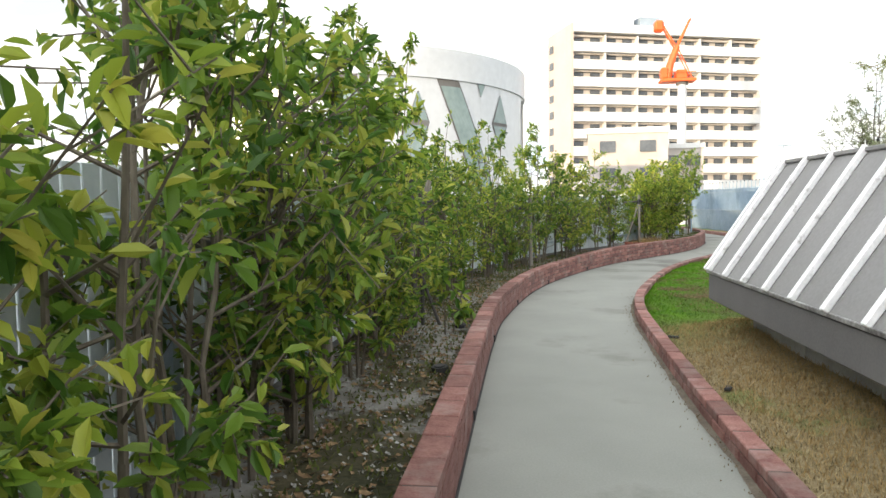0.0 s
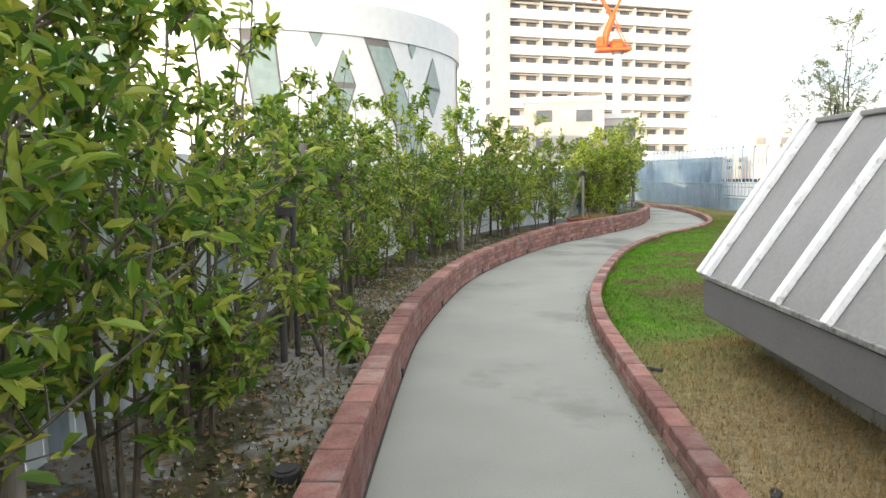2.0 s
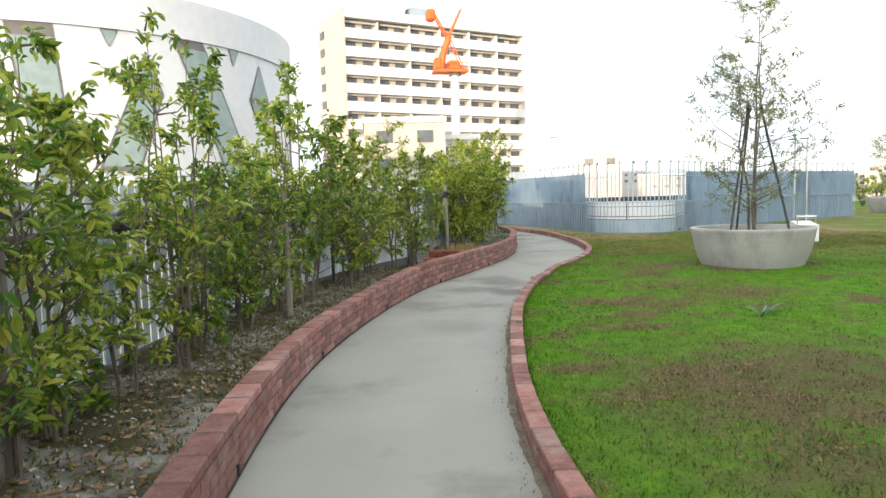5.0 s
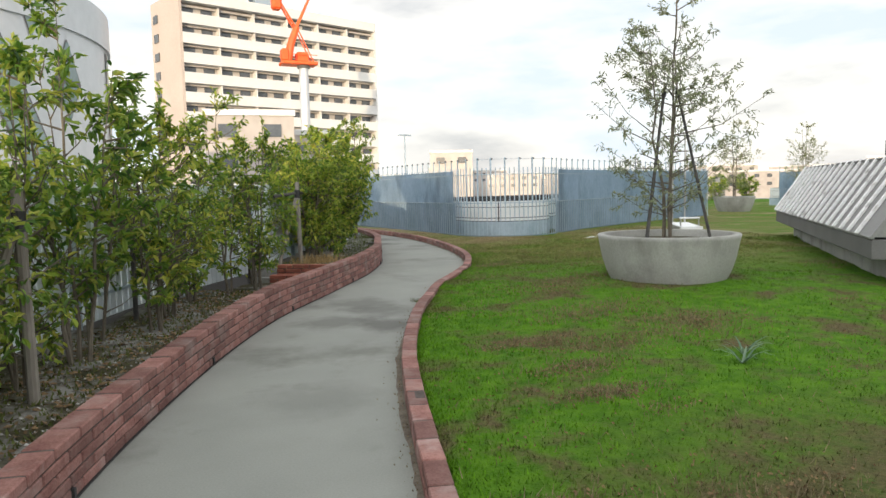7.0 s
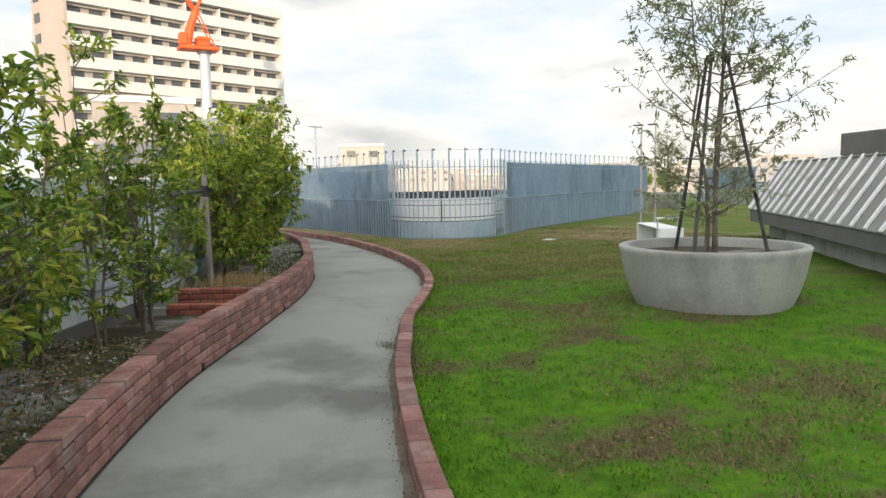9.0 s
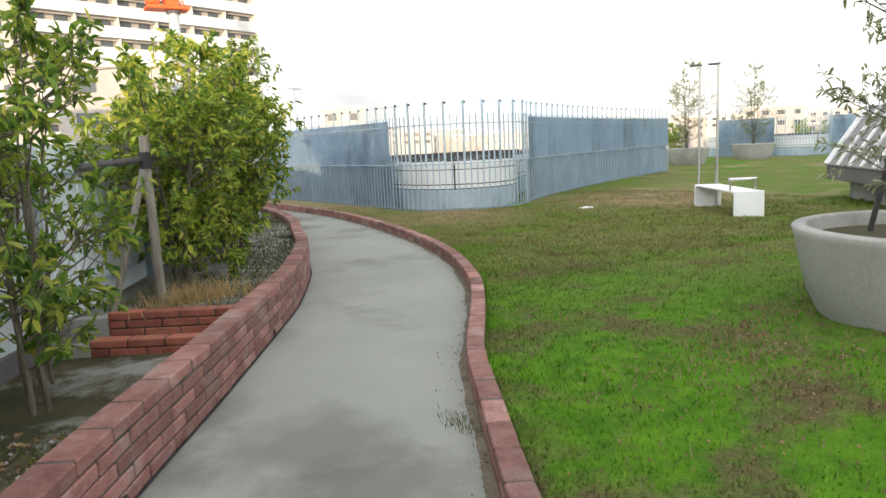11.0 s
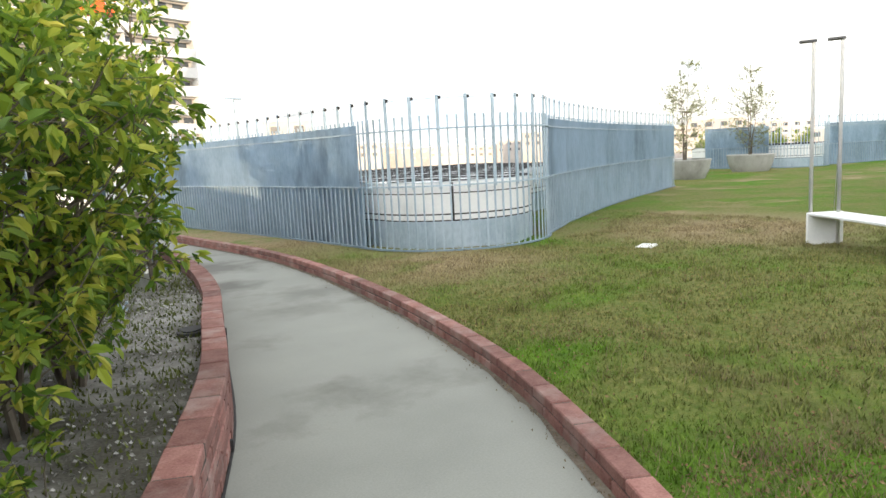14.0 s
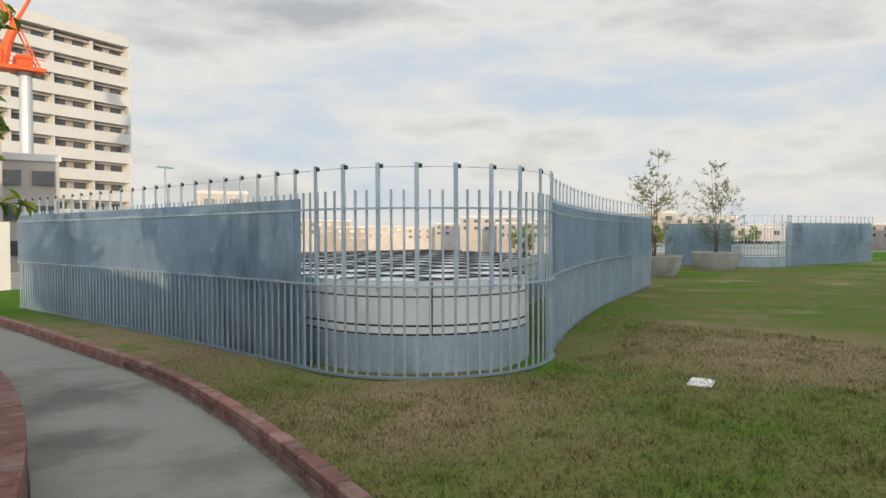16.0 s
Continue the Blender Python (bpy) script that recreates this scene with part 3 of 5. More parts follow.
def skylight(name, x, y, turn, outline, label):
    """A low rounded roof light: rings of white panel with dark joints, and a top of panes in a dark grid."""
    thing = tagged(empty(name, x, y, TURF_Z, turn), label, "skylight")

    def ring(part_name, inset, z0, z1, mat, cap=False):
        bm = bmesh.new()
        pts = np.array(outline)
        c = pts.mean(axis=0)
        pts = c + (pts - c) * (1 - inset)
        lo = [bm.verts.new((*p, z0)) for p in pts]
        hi = [bm.verts.new((*p, z1)) for p in pts]
        for i in range(len(pts)):
            j = (i + 1) % len(pts)
            bm.faces.new((lo[i], lo[j], hi[j], hi[i]))
        if cap:
            bm.faces.new(hi)
        return part(part_name, bm, mat, thing)

    ring("plinth", 0.0, -0.1, 0.385, M_GALV, True)
    ring("core", 0.012, 0.2, 0.92, M_BLACK, True)
    for z0, z1 in ((0.405, 0.475), (0.495, 0.77), (0.785, 0.925)):
        ring("white_panel", 0.006, z0, z1, M_WHITE)
    ring("top", 0.008, 0.92, 0.94, M_PANE, True)
    joint = Matrix.Translation((outline[7][0], outline[7][1], 0)) @ Matrix.Rotation(math.atan2(outline[7][1], outline[7][0]), 4, "Z")
    part("panel_joint", box(bmesh.new(), -0.02, 0.004, -0.014, 0.014, 0.40, 0.925, joint), M_BLACK, thing)
    pts = np.array(outline)
    (x0, y0), (x1, y1) = pts.min(axis=0), pts.max(axis=0)

    def spans(value, axis):
        hits = []
        for i in range(len(pts)):
            a, b = pts[i], pts[(i + 1) % len(pts)]
            if (a[axis] - value) * (b[axis] - value) < 0:
                u = (value - a[axis]) / (b[axis] - a[axis])
                hits.append(a[1 - axis] + u * (b[1 - axis] - a[1 - axis]))
        return sorted(hits)

    for axis, lo, hi in ((0, x0, x1), (1, y0, y1)):
        v = lo + 0.35
        while v < hi:
            h = spans(v, axis)
            if len(h) >= 2:
                bm = bmesh.new()
                if axis == 0:
                    box(bm, v - 0.011, v + 0.011, h[0] + 0.03, h[-1] - 0.03, 0.932, 0.956)
                else:
                    box(bm, h[0] + 0.03, h[-1] - 0.03, v - 0.011, v + 0.011, 0.932, 0.954)
                part("glazing_bar", bm, M_BLACK, thing)
            v += 0.8
    return thing


left_a, right_a = 182, 318
NOSE = (9.98, 22.27)
near_left = [(-1.54, 0.6), (-1.70, 3.2), (-1.98, 6.2), (-2.29, 9.2)]
near_right = [(1.75, -0.62), (3.11, 0.16), (4.9, 1.08), (6.8, 1.94), (9.0, 2.8), (11.5, 3.8)]
enclosure("steel_enclosure", NOSE[0], NOSE[1], 0, 1.52, near_left, near_right, "galvanised bar fence with blue-grey sheets round a skylight")
drum = [(1.27 * math.cos(a), 1.27 * math.sin(a)) for a in np.linspace(radians(178), radians(345), 22)] + [(1.8, 0.4), (3.6, 1.9), (6.5, 3.4), (8, 9), (-1.7, 9), (-1.35, 4)]
skylight("skylight", NOSE[0], NOSE[1], 0, drum, "low round-nosed skylight of white panels with dark joints")

enclosure("steel_enclosure", 33.7, 28.7, 0, 1.5, [(-1.55, 0.8), (-1.6, 3)], [(1.7, -1.4), (4, -1.9), (7.4, -2.4)], "galvanised bar fence with sheets round the far skylight")
skylight("skylight", 33.7, 28.7, 0, [(1.3 * math.cos(a), 1.3 * math.sin(a)) for a in np.linspace(radians(178), radians(345), 16)] + [(6, 0.5), (6, 4), (-1.2, 4)], "far white skylight behind galvanised bars")


# ---- trees ----
def leaf_whorl(verts, faces, tip, way, rng, count, size, long, spray, droop):
    """Leaves set round the last stretch of a twig, pointing outwards and hanging a little."""
    for _ in range(count):
        c = tip - way * rng.uniform(0.0, spray) + rng.normal(0, 0.012, 3)
        f = way * 0.55 + rng.normal(0, 0.62, 3)
        f[2] -= droop
        f /= np.linalg.norm(f) + 1e-6
        s = np.cross(f, (0.05, 0.02, 1.0))
        s /= np.linalg.norm(s) + 1e-6
        u = np.cross(s, f)
        roll = rng.normal(0, 0.55)
        s, u = s * math.cos(roll) + u * math.sin(roll), u * math.cos(roll) - s * math.sin(roll)
        L = size * rng.uniform(0.6, 1.25)
        W = L / long
        k = len(verts)
        lift = W * 0.22
        verts += [c, c + f * L * 0.32 + s * W * 0.46 + u * lift, c + f * L * 0.7 + s * W * 0.40 + u * lift * 0.6, c + f * L - u * L * 0.16,
                  c + f * L * 0.7 - s * W * 0.40 + u * lift * 0.6, c + f * L * 0.32 - s * W * 0.46 + u * lift]
        faces += [(k, k + 1, k + 2, k + 3), (k, k + 3, k + 4, k + 5)]


def tree(name, seed, height, stems, bare, reach, limbs, twigs, whorl, leaf, mat, label, category, flare=0.12, stem_r=0.018, long=2.5, spray=0.07, droop=0.25, full=0.35, rise=(0.45, 1.0)):
    """Stems that lean apart, limbs that climb from them, twigs on the limbs, and leaves in whorls at the twig ends.
    full: how high up the crown is widest, from 0 to 1."""
    rng = np.random.default_rng(seed)
    thing = tagged(empty(name), label, category)
    bm = bmesh.new()
    v, f = [], []
    turn0 = rng.uniform(0, 6.28)
    for s in range(stems):
        a = turn0 + 6.28 * s / stems + rng.normal(0, 0.35)
        out = np.array([math.cos(a), math.sin(a), 0.0])
        base = out * (0.05 if stems > 1 else 0.0)
        tall = height * (1.0 if s == 0 else rng.uniform(0.72, 0.97))
        lean = out * flare * height * rng.uniform(0.5, 1.3)
        pts = [base]
        for q in range(1, 9):
            u = q / 8
            pts.append(base + lean * u ** 1.25 + np.array([0, 0, tall * u]) + rng.normal(0, 0.011 * height / 2, 3) * (q < 8))
        for q in range(8):
            tube(bm, pts[q], pts[q + 1], stem_r * (1 - q / 9.0), stem_r * (1 - (q + 1) / 9.0), 6)
        for _ in range(limbs):
            u = bare + (1 - bare) * rng.beta(1.15, 1.25)
            q = min(int(u * 8), 7)
            o = pts[q] + (pts[q + 1] - pts[q]) * (u * 8 - q)
            h = (u - bare) / (1 - bare)
            wide = 1 - 0.75 * ((h - full) / (1 - full)) ** 1.5 if h > full else 0.62 + 0.38 * h / full
            w = reach * wide * rng.uniform(0.45, 1.08)
            b = a + rng.normal(0, 1.3) if stems > 1 else rng.uniform(0, 6.28)
            climb = rng.uniform(*rise)
            way = np.array([math.cos(b), math.sin(b), climb])
            way /= np.linalg.norm(way)
            mid = o + way * w * 0.5 + rng.normal(0, 0.02, 3) + np.array([0, 0, -0.04 * w])
            e = o + way * w + np.array([0, 0, 0.10 * w])
            tube(bm, o, mid, 0.004 + stem_r * 0.2, 0.004, 4)
            tube(bm, mid, e, 0.004, 0.0022, 4)
            ends = [(e, way)]
            for _ in range(twigs):
                k = rng.uniform(0.3, 0.95)
                root = o + (mid - o) * k * 2 if k < 0.5 else mid + (e - mid) * (k * 2 - 1)
                side = way * 0.6 + rng.normal(0, 0.6, 3) + np.array([0, 0, 0.15])
                side /= np.linalg.norm(side)
                end = root + side * rng.uniform(0.25, 0.55) * min(w, 0.5)
                tube(bm, root, end, 0.003, 0.0018, 3)
                ends.append((end, side))
            for end, side in ends:
                leaf_whorl(v, f, end, side, rng, max(1, int(whorl * rng.uniform(0.6, 1.4))), leaf, long, spray, droop)
        leaf_whorl(v, f, pts[-1], np.array([0, 0, 1.0]), rng, int(whorl * 1.4), leaf, long, spray * 1.5, droop)
    part("trunk", bm, M_BARK, thing)
    flat_mesh("crown", v, f, mat, thing)
    return thing


# hedge: young broadleaf trees in the bed, between the wall and the slat fence
HEDGE = "young broadleaf tree with yellow-green leaves in the bed"
kinds = [tree("hedge_tree", 11 + i, h, n, 0.07, r, 13, 3, 9, 0.07, M_LEAF, HEDGE, "tree", 0.10, 0.014, 2.5, 0.09, 0.28, 0.3)
         for i, (h, n, r) in enumerate([(2.15, 4, 0.62), (2.3, 4, 0.55), (1.85, 5, 0.58), (2.4, 3, 0.6), (2.05, 4, 0.52), (1.95, 4, 0.62)])]
rng = np.random.default_rng(5)
h_xy, h_d = curve_through(LEFT, 0.6)
row = offset(h_xy, h_d, 0.86)
placed = 0
for i, (x, y) in enumerate(row):
    # trees behind the start are unseen, added to shade the shed from low sun
    if not -8.5 < y < 14.2 or abs(y - 3.2) < 0.36:
        continue
    x, y = x + rng.normal(0, 0.07), y + rng.normal(0, 0.06)
    size = rng.uniform(0.88, 1.06) * (1.3 if 10.2 < y < 11.0 else 1.16 if y < 2.7 else 1.1 if y > 9.8 else 1.0)
    m = pose(x, y, SOIL_Z - 0.02, 0, 0, rng.uniform(0, 360))
    if placed < len(kinds):
        ob = kinds[placed]
        ob.matrix_basis = m
    else:
        ob = copy_thing(kinds[int(rng.integers(0, len(kinds)))], m)
    ob.scale = (size, size, size * rng.uniform(0.9, 1.1))
    ob["group"] = "hedge along the path"
    placed += 1
# the full bush past the brick step
# the last two stand out of view, added to dapple sunlight on the fence
BUSH = [(2.82, 15.85, 0.92), (3.1, 16.5, 1.02), (3.55, 17.1, 1.02), (3.85, 17.75, 1.0), (4.0, 22.9, 1.0), (4.4, 24.8, 1.0)]
bush_a = tree("bush", 41, 2.12, 5, 0.09, 0.74, 22, 4, 10, 0.078, M_LEAF, "full rounded bush with glossy green leaves", "bush", 0.15, 0.021, 2.4, 0.09, 0.25, 0.45)
for i, (x, y, size) in enumerate(BUSH):
    ob = bush_a if i == 0 else copy_thing(bush_a, Matrix())
    ob.matrix_basis = pose(x, y, BED_Z - 0.02, 0, 0, 80 * i)
    ob.scale = (size, size, size)
    ob["group"] = "bushes past the step"


overhang = tree("broadleaf_tree", 47, 2.65, 3, 0.52, 0.72, 16, 4, 9, 0.085, M_LEAF, "slim broadleaf tree with a high leafy crown", "tree", 0.06, 0.026, 2.4, 0.09, 0.25, 0.45)
overhang.matrix_basis = pose(5.0, 20.55, BED_Z - 0.02)
shoot = tree("young_shoot", 63, 0.55, 2, 0.15, 0.16, 5, 1, 4, 0.12, M_LEAF, "young shoot with bright green leaves beside the wall", "plant", 0.18, 0.008, 2.3, 0.06, 0.1, 0.4)
shoot.matrix_basis = pose(-1.17, 2.75, SOIL_Z)
for x, y, size in ((3.25, 15.75, 0.45), (3.5, 16.35, 0.5), (3.35, 16.05, 0.4), (-1.35, 6.4, 0.6), (-0.9, 7.9, 0.5)):
    ob = copy_thing(shoot, pose(x, y, BED_Z if y > 15 else SOIL_Z, 0, 0, 97 * y))
    ob.scale = (size, size, size)
    ob["label"] = "small green weed shoot on the soil"

# ---- timber tree supports ----
def support(x, y, turn, label, tall=1.35, rail=1.0, wood=None):
    wood = wood or M_STAKE
    thing = tagged(empty("tree_support", x, y, SOIL_Z, turn), label, "tree stake")
    part("post", tube(bmesh.new(), (0, 0, -0.15), (0.01, 0.02, tall), 0.035, 0.032, 10), wood, thing)
    part("brace", tube(bmesh.new(), (-0.32, 0.30, -0.1), (-0.02, 0.03, tall * 0.82), 0.028, 0.026, 8), wood, thing)
    part("cross_rail", tube(bmesh.new(), (-rail, 0.05, tall - 0.2), (rail * 0.35, 0.05, tall - 0.16), 0.026, 0.022, 8), M_DARKWOOD, thing)
    part("rope_binding", tube(bmesh.new(), (0.0, 0.02, tall - 0.24), (0.005, 0.02, tall - 0.12), 0.043, 0.043, 10), M_BLACK, thing)
    return thing


support(2.54, 15.27, 60, "round timber post with braces and a dark cross rail")
support(1.75, 14.9, 60, "round timber post with braces and a dark cross rail", 1.3)
stakes = tagged(empty("tree_support", -1.52, 3.1, SOIL_Z), "dark timber stakes leaning together, bound with rope", "tree stake")
part("post", tube(bmesh.new(), (0, 0, -0.12), (-0.02, 0.03, 1.42), 0.024, 0.021, 10), M_DARKWOOD, stakes)
part("post", tube(bmesh.new(), (0.06, 0.12, -0.12), (0.05, 0.10, 1.30), 0.018, 0.016, 8), M_DARKWOOD, stakes)
part("leaning_pole", tube(bmesh.new(), (-0.22, -0.16, -0.12), (0.14, 0.10, 1.38), 0.029, 0.026, 10), M_STAKE, stakes, "weathered leaning pole")
part("brace", tube(bmesh.new(), (0.26, 0.10, -0.1), (0.02, 0.02, 0.62), 0.016, 0.014, 8), M_DARKWOOD, stakes)
part("cross_rail", tube(bmesh.new(), (-0.62, -0.1, 0.80), (0.06, 0.05, 0.93), 0.024, 0.020, 8), M_DARKWOOD, stakes)
part("cross_rail", tube(bmesh.new(), (-0.16, -0.06, 1.09), (0.26, 0.10, 1.22), 0.016, 0.012, 8), M_DARKWOOD, stakes)
part("rope_binding", tube(bmesh.new(), (0.03, 0.03, 0.93), (0.05, 0.05, 1.12), 0.062, 0.058, 12), M_BLACK, stakes)
rail_xy, rail_d = curve_through(LEFT, 2.3)
rail_at = offset(rail_xy, rail_d, 1.08)
pick = [i for i in range(len(rail_at)) if -6 < rail_at[i][1] < 13]
hedge_rail = tagged(empty("hedge_rail", 0, 0, 0), "dark horizontal timber poles tied along the hedge", "rail")
for a, b in zip(pick[:-1], pick[1:]):
    part("pole", tube(bmesh.new(), (*rail_at[a], RAIL_Z + 0.02 * (a % 3)), (*rail_at[b], RAIL_Z + 0.03 * (b % 2)), 0.026, 0.022, 8), M_DARKWOOD, hedge_rail)
for a in pick:
    part("stake", tube(bmesh.new(), (*rail_at[a], 0.1), (rail_at[a][0] + 0.01, rail_at[a][1] + 0.02, RAIL_Z + 0.12), 0.024, 0.022, 8), M_DARKWOOD, hedge_rail)
    part("binding", tube(bmesh.new(), (*rail_at[a], RAIL_Z - 0.03), (*rail_at[a], RAIL_Z + 0.06), 0.045, 0.045, 10), M_BLACK, hedge_rail)
support(-1.65, 0.6, 80, "weathered timber stakes bound with rope", 1.4, 0.8)
support(-1.5, 5.6, 75, "weathered timber stakes bound with rope", 1.3, 0.8)
support(-0.35, 9.3, 65, "weathered timber stakes bound with rope", 1.25, 0.8)


# ---- round planters ----
def planter(x, y, label, r=0.89):
    thing = tagged(empty("planter", x, y, TURF_Z + 0.02), label, "planter")
    bm = bmesh.new()
    prof = [(0.72 * r, -0.08), (0.80 * r, 0.06), (0.875 * r, 0.20), (0.93 * r, 0.36), (0.985 * r, 0.60), (r, 0.64), (r - 0.015, 0.655), (r - 0.085, 0.655), (r - 0.095, 0.64), (r - 0.12, 0.50)]
    rings = [[bm.verts.new((q * math.cos(a), q * math.sin(a), z)) for a in np.linspace(0, 2 * math.pi, 64, endpoint=False)] for q, z in prof]
    for j in range(len(rings) - 1):
        for i in range(64):
            bm.faces.new((rings[j][i], rings[j][(i + 1) % 64], rings[j + 1][(i + 1) % 64], rings[j + 1][i]))
    bowl = part("bowl", bm, M_CONC, thing, smooth=True)
    bm = bmesh.new()
    bmesh.ops.create_circle(bm, cap_ends=True, segments=48, radius=r - 0.1)
    bmesh.ops.translate(bm, vec=(0, 0, 0.56), verts=bm.verts)
    part("soil", bm, M_SOIL, thing)
    for i in range(10):
        a = 2 * math.pi * i / 10 + 0.3
        q = 0.953 * r
        part("form_tie_hole", tube(bmesh.new(), (q * math.cos(a) * 0.98, q * math.sin(a) * 0.98, 0.53), (q * math.cos(a) * 1.003, q * math.sin(a) * 1.003, 0.527), 0.017, 0.017, 10), M_FASCIA, bowl)
    return thing


PL = (6.53, 11.71)
planter(*PL, "large round cast-concrete planter with tie holes")
olive = tree("olive_tree", 77, 3.6, 3, 0.10, 1.15, 24, 6, 10, 0.062, M_OLIVE, "slender olive tree in the round planter", "tree", 0.05, 0.025, 3.4, 0.14, 0.3, 0.28, (0.1, 0.85))
olive.matrix_basis = pose(*PL, TURF_Z + 0.55)
for i in range(3):
    a = radians(200 + 120 * i)
    foot = (0.55 * math.cos(a), 0.55 * math.sin(a), -0.1)
    ob = tagged(empty("tree_stake", *PL, TURF_Z + 0.56), "dark leaning timber stake in the planter", "tree stake", "stakes of the planter tree")
    part("pole", tube(bmesh.new(), foot, (0.10 * math.cos(a), 0.10 * math.sin(a), 1.95), 0.019, 0.016, 8), M_DARKWOOD, ob)
    part("tie", tube(bmesh.new(), (0.115 * math.cos(a), 0.115 * math.sin(a), 1.86), (0.105 * math.cos(a), 0.105 * math.sin(a), 1.92), 0.03, 0.03, 8), M_BLACK, ob, "black rubber tie")
for i, (x, y) in enumerate([(24.9, 28.0), (29.8, 28.3)]):
    planter(x, y, "round concrete planter farther across the lawn")
    far_olive = copy_thing(olive, pose(x, y, TURF_Z + 0.55, 0, 0, 70 + 60 * i))
    far_olive["label"] = "slender olive tree in a far planter"

# ---- bench with steel arm, lamp poles, lid ----
B0, B1 = Vector((10.98, 16.27, 0)), Vector((11.92, 17.67, 0))
bench_turn = math.degrees(math.atan2(B1.y - B0.y, B1.x - B0.x))
length = (B1 - B0).length
bench = tagged(empty("bench", B0.x, B0.y, TURF_Z, bench_turn), "white flat bench with slab ends and a steel arm", "bench")
part("seat", box(bmesh.new(), 0.0, length, -0.42, 0.0, 0.355, 0.385, None, 0.006), M_BENCH, bench)
part("slab_leg", box(bmesh.new(), -0.035, 0.0, -0.44, 0.02, -0.05, 0.39, None, 0.008), M_BENCH, bench)
part("slab_leg", box(bmesh.new(), length, length + 0.035, -0.44, 0.02, -0.05, 0.39, None, 0.008), M_BENCH, bench)
bm = bmesh.new()
tube(bm, (0.22, -0.02, 0.36), (0.22, -0.02, 0.56), 0.016)
tube(bm, (0.22, -0.40, 0.36), (0.22, -0.40, 0.56), 0.016)
tube(bm, (0.22, -0.425, 0.56), (0.22, 0.005, 0.56), 0.02)
part("armrest", bm, M_CHROME, bench, "steel armrest")
lamp = tagged(empty("twin_pole", 12.04, 17.71, TURF_Z, -65), "pair of slim steel poles with a flat head", "pole")
part("pole", tube(bmesh.new(), (0, 0, -0.05), (0, 0, 2.43), 0.022), M_CHROME, lamp)
part("pole", tube(bmesh.new(), (0.3, 0, -0.05), (0.3, 0, 2.43), 0.022), M_CHROME, lamp)
for x in (0.0, 0.3):
    part("head", box(bmesh.new(), x - 0.16, x + 0.03, -0.05, 0.05, 2.42, 2.45, None, 0.008), M_FASCIA, lamp)
part("guy_wire", tube(bmesh.new(), (0.24, 0.1, 0.0), (0.3, 0, 1.6), 0.004, sides=5), M_CHROME, lamp)
lid = part("access_lid", box(bmesh.new(), -0.17, 0.17, -0.11, 0.11, -0.03, 0.014, None, 0.006), M_BENCH)
lid.matrix_basis = pose(10.8, 19.2, TURF_Z, 0, 0, 20)
tagged(lid, "small white access lid lying in the turf", "lid")


# ---- brick step wall across the bed ----
def brick_mesh(name, length, depth, height, mat):
    bm = box(bmesh.new(), -length / 2 + 0.006, length / 2 - 0.006, -depth / 2, depth / 2, 0.004, height - 0.004, None, 0.006)
    me = bpy.data.meshes.new(name)
    bm.to_mesh(me)
    bm.free()
    me.materials.append(mat)
    return me


def cross_wall(x, y, turn, courses, length, label):
    thing = tagged(empty("brick_step", x, y, 0.0, turn), label, "brick wall")
    part("core", box(bmesh.new(), 0.02, length - 0.02, -0.045, 0.045, -0.1, courses * 0.06 - 0.008), M_MORTAR, thing)
    part("end_block", box(bmesh.new(), -0.45, 0.0, -0.05, 0.05, -0.1, courses * 0.06 - 0.04, None, 0.006), M_CONC, thing, "grey concrete end block")
    me = brick_mesh("brick", BRICK * 0.9, THICK, 0.06, M_BRICK_NEW)
    half = brick_mesh("brick", BRICK * 0.45, THICK, 0.06, M_BRICK_NEW)
    step = BRICK * 0.9
    for c in range(courses):
        u = 0.0
        if c % 2:
            ob = new("brick", half)
            ob.parent, ob.matrix_basis = thing, pose(step / 4, 0, c * 0.06)
            u = step / 2
        while u + step <= length + 0.01:
            ob = new("brick", me)
            ob.parent, ob.matrix_basis = thing, pose(u + step / 2, 0, c * 0.06)
            u += step
    return thing


step_n = np.array([-l_fd[cut][1], l_fd[cut][0]])
step_turn = math.degrees(math.atan2(-step_n[1], -step_n[0]))
for back, courses, words in ((0.05, 5, "red brick step across the planting bed"), (-0.24, 3, "low red brick row across the bed")):
    at = l_f[cut] + step_n * (WALL_T + 0.95) + l_fd[cut] * back
    cross_wall(at[0], at[1], step_turn, courses, 1.0, words)

# ---- fixtures in the bed beyond the bush ----
for x, y, tall in ((5.32, 21.65, 1.0), (4.47, 19.78, 1.12)):
    ob = tagged(empty("sign_post", x, y, BED_Z, -20), "blue-grey steel post on a base plate", "post")
    part("post", tube(bmesh.new(), (0, 0, 0), (0, 0, tall), 0.052, sides=14), M_BLUEPOST, ob)
    part("base_plate", box(bmesh.new(), -0.13, 0.13, -0.13, 0.13, -0.03, 0.018, None, 0.004), M_BLUEPOST, ob)
    for dx, dy in ((-0.1, -0.1), (0.1, -0.1), (0.1, 0.1), (-0.1, 0.1)):
        part("bolt", tube(bmesh.new(), (dx, dy, 0.015), (dx, dy, 0.045), 0.012, sides=6), M_GALV, ob)
    if y < 20:
        box_ob = part("switch_box", box(bmesh.new(), 0.06, 0.36, -0.07, 0.07, 0.80, 1.03, None, 0.012), M_FACADE, ob, "cream switch box")
        part("lid_seam", box(bmesh.new(), 0.055, 0.365, -0.074, 0.074, 0.968, 0.976), M_FASCIA, box_ob)
drum_ob = tagged(empty("steel_drum", 4.97, 20.63, BED_Z), "short brushed steel canister on the soil", "canister")
part("body", tube(bmesh.new(), (0, 0, -0.02), (0, 0, 0.16), 0.10, sides=22), M_CHROME, drum_ob)
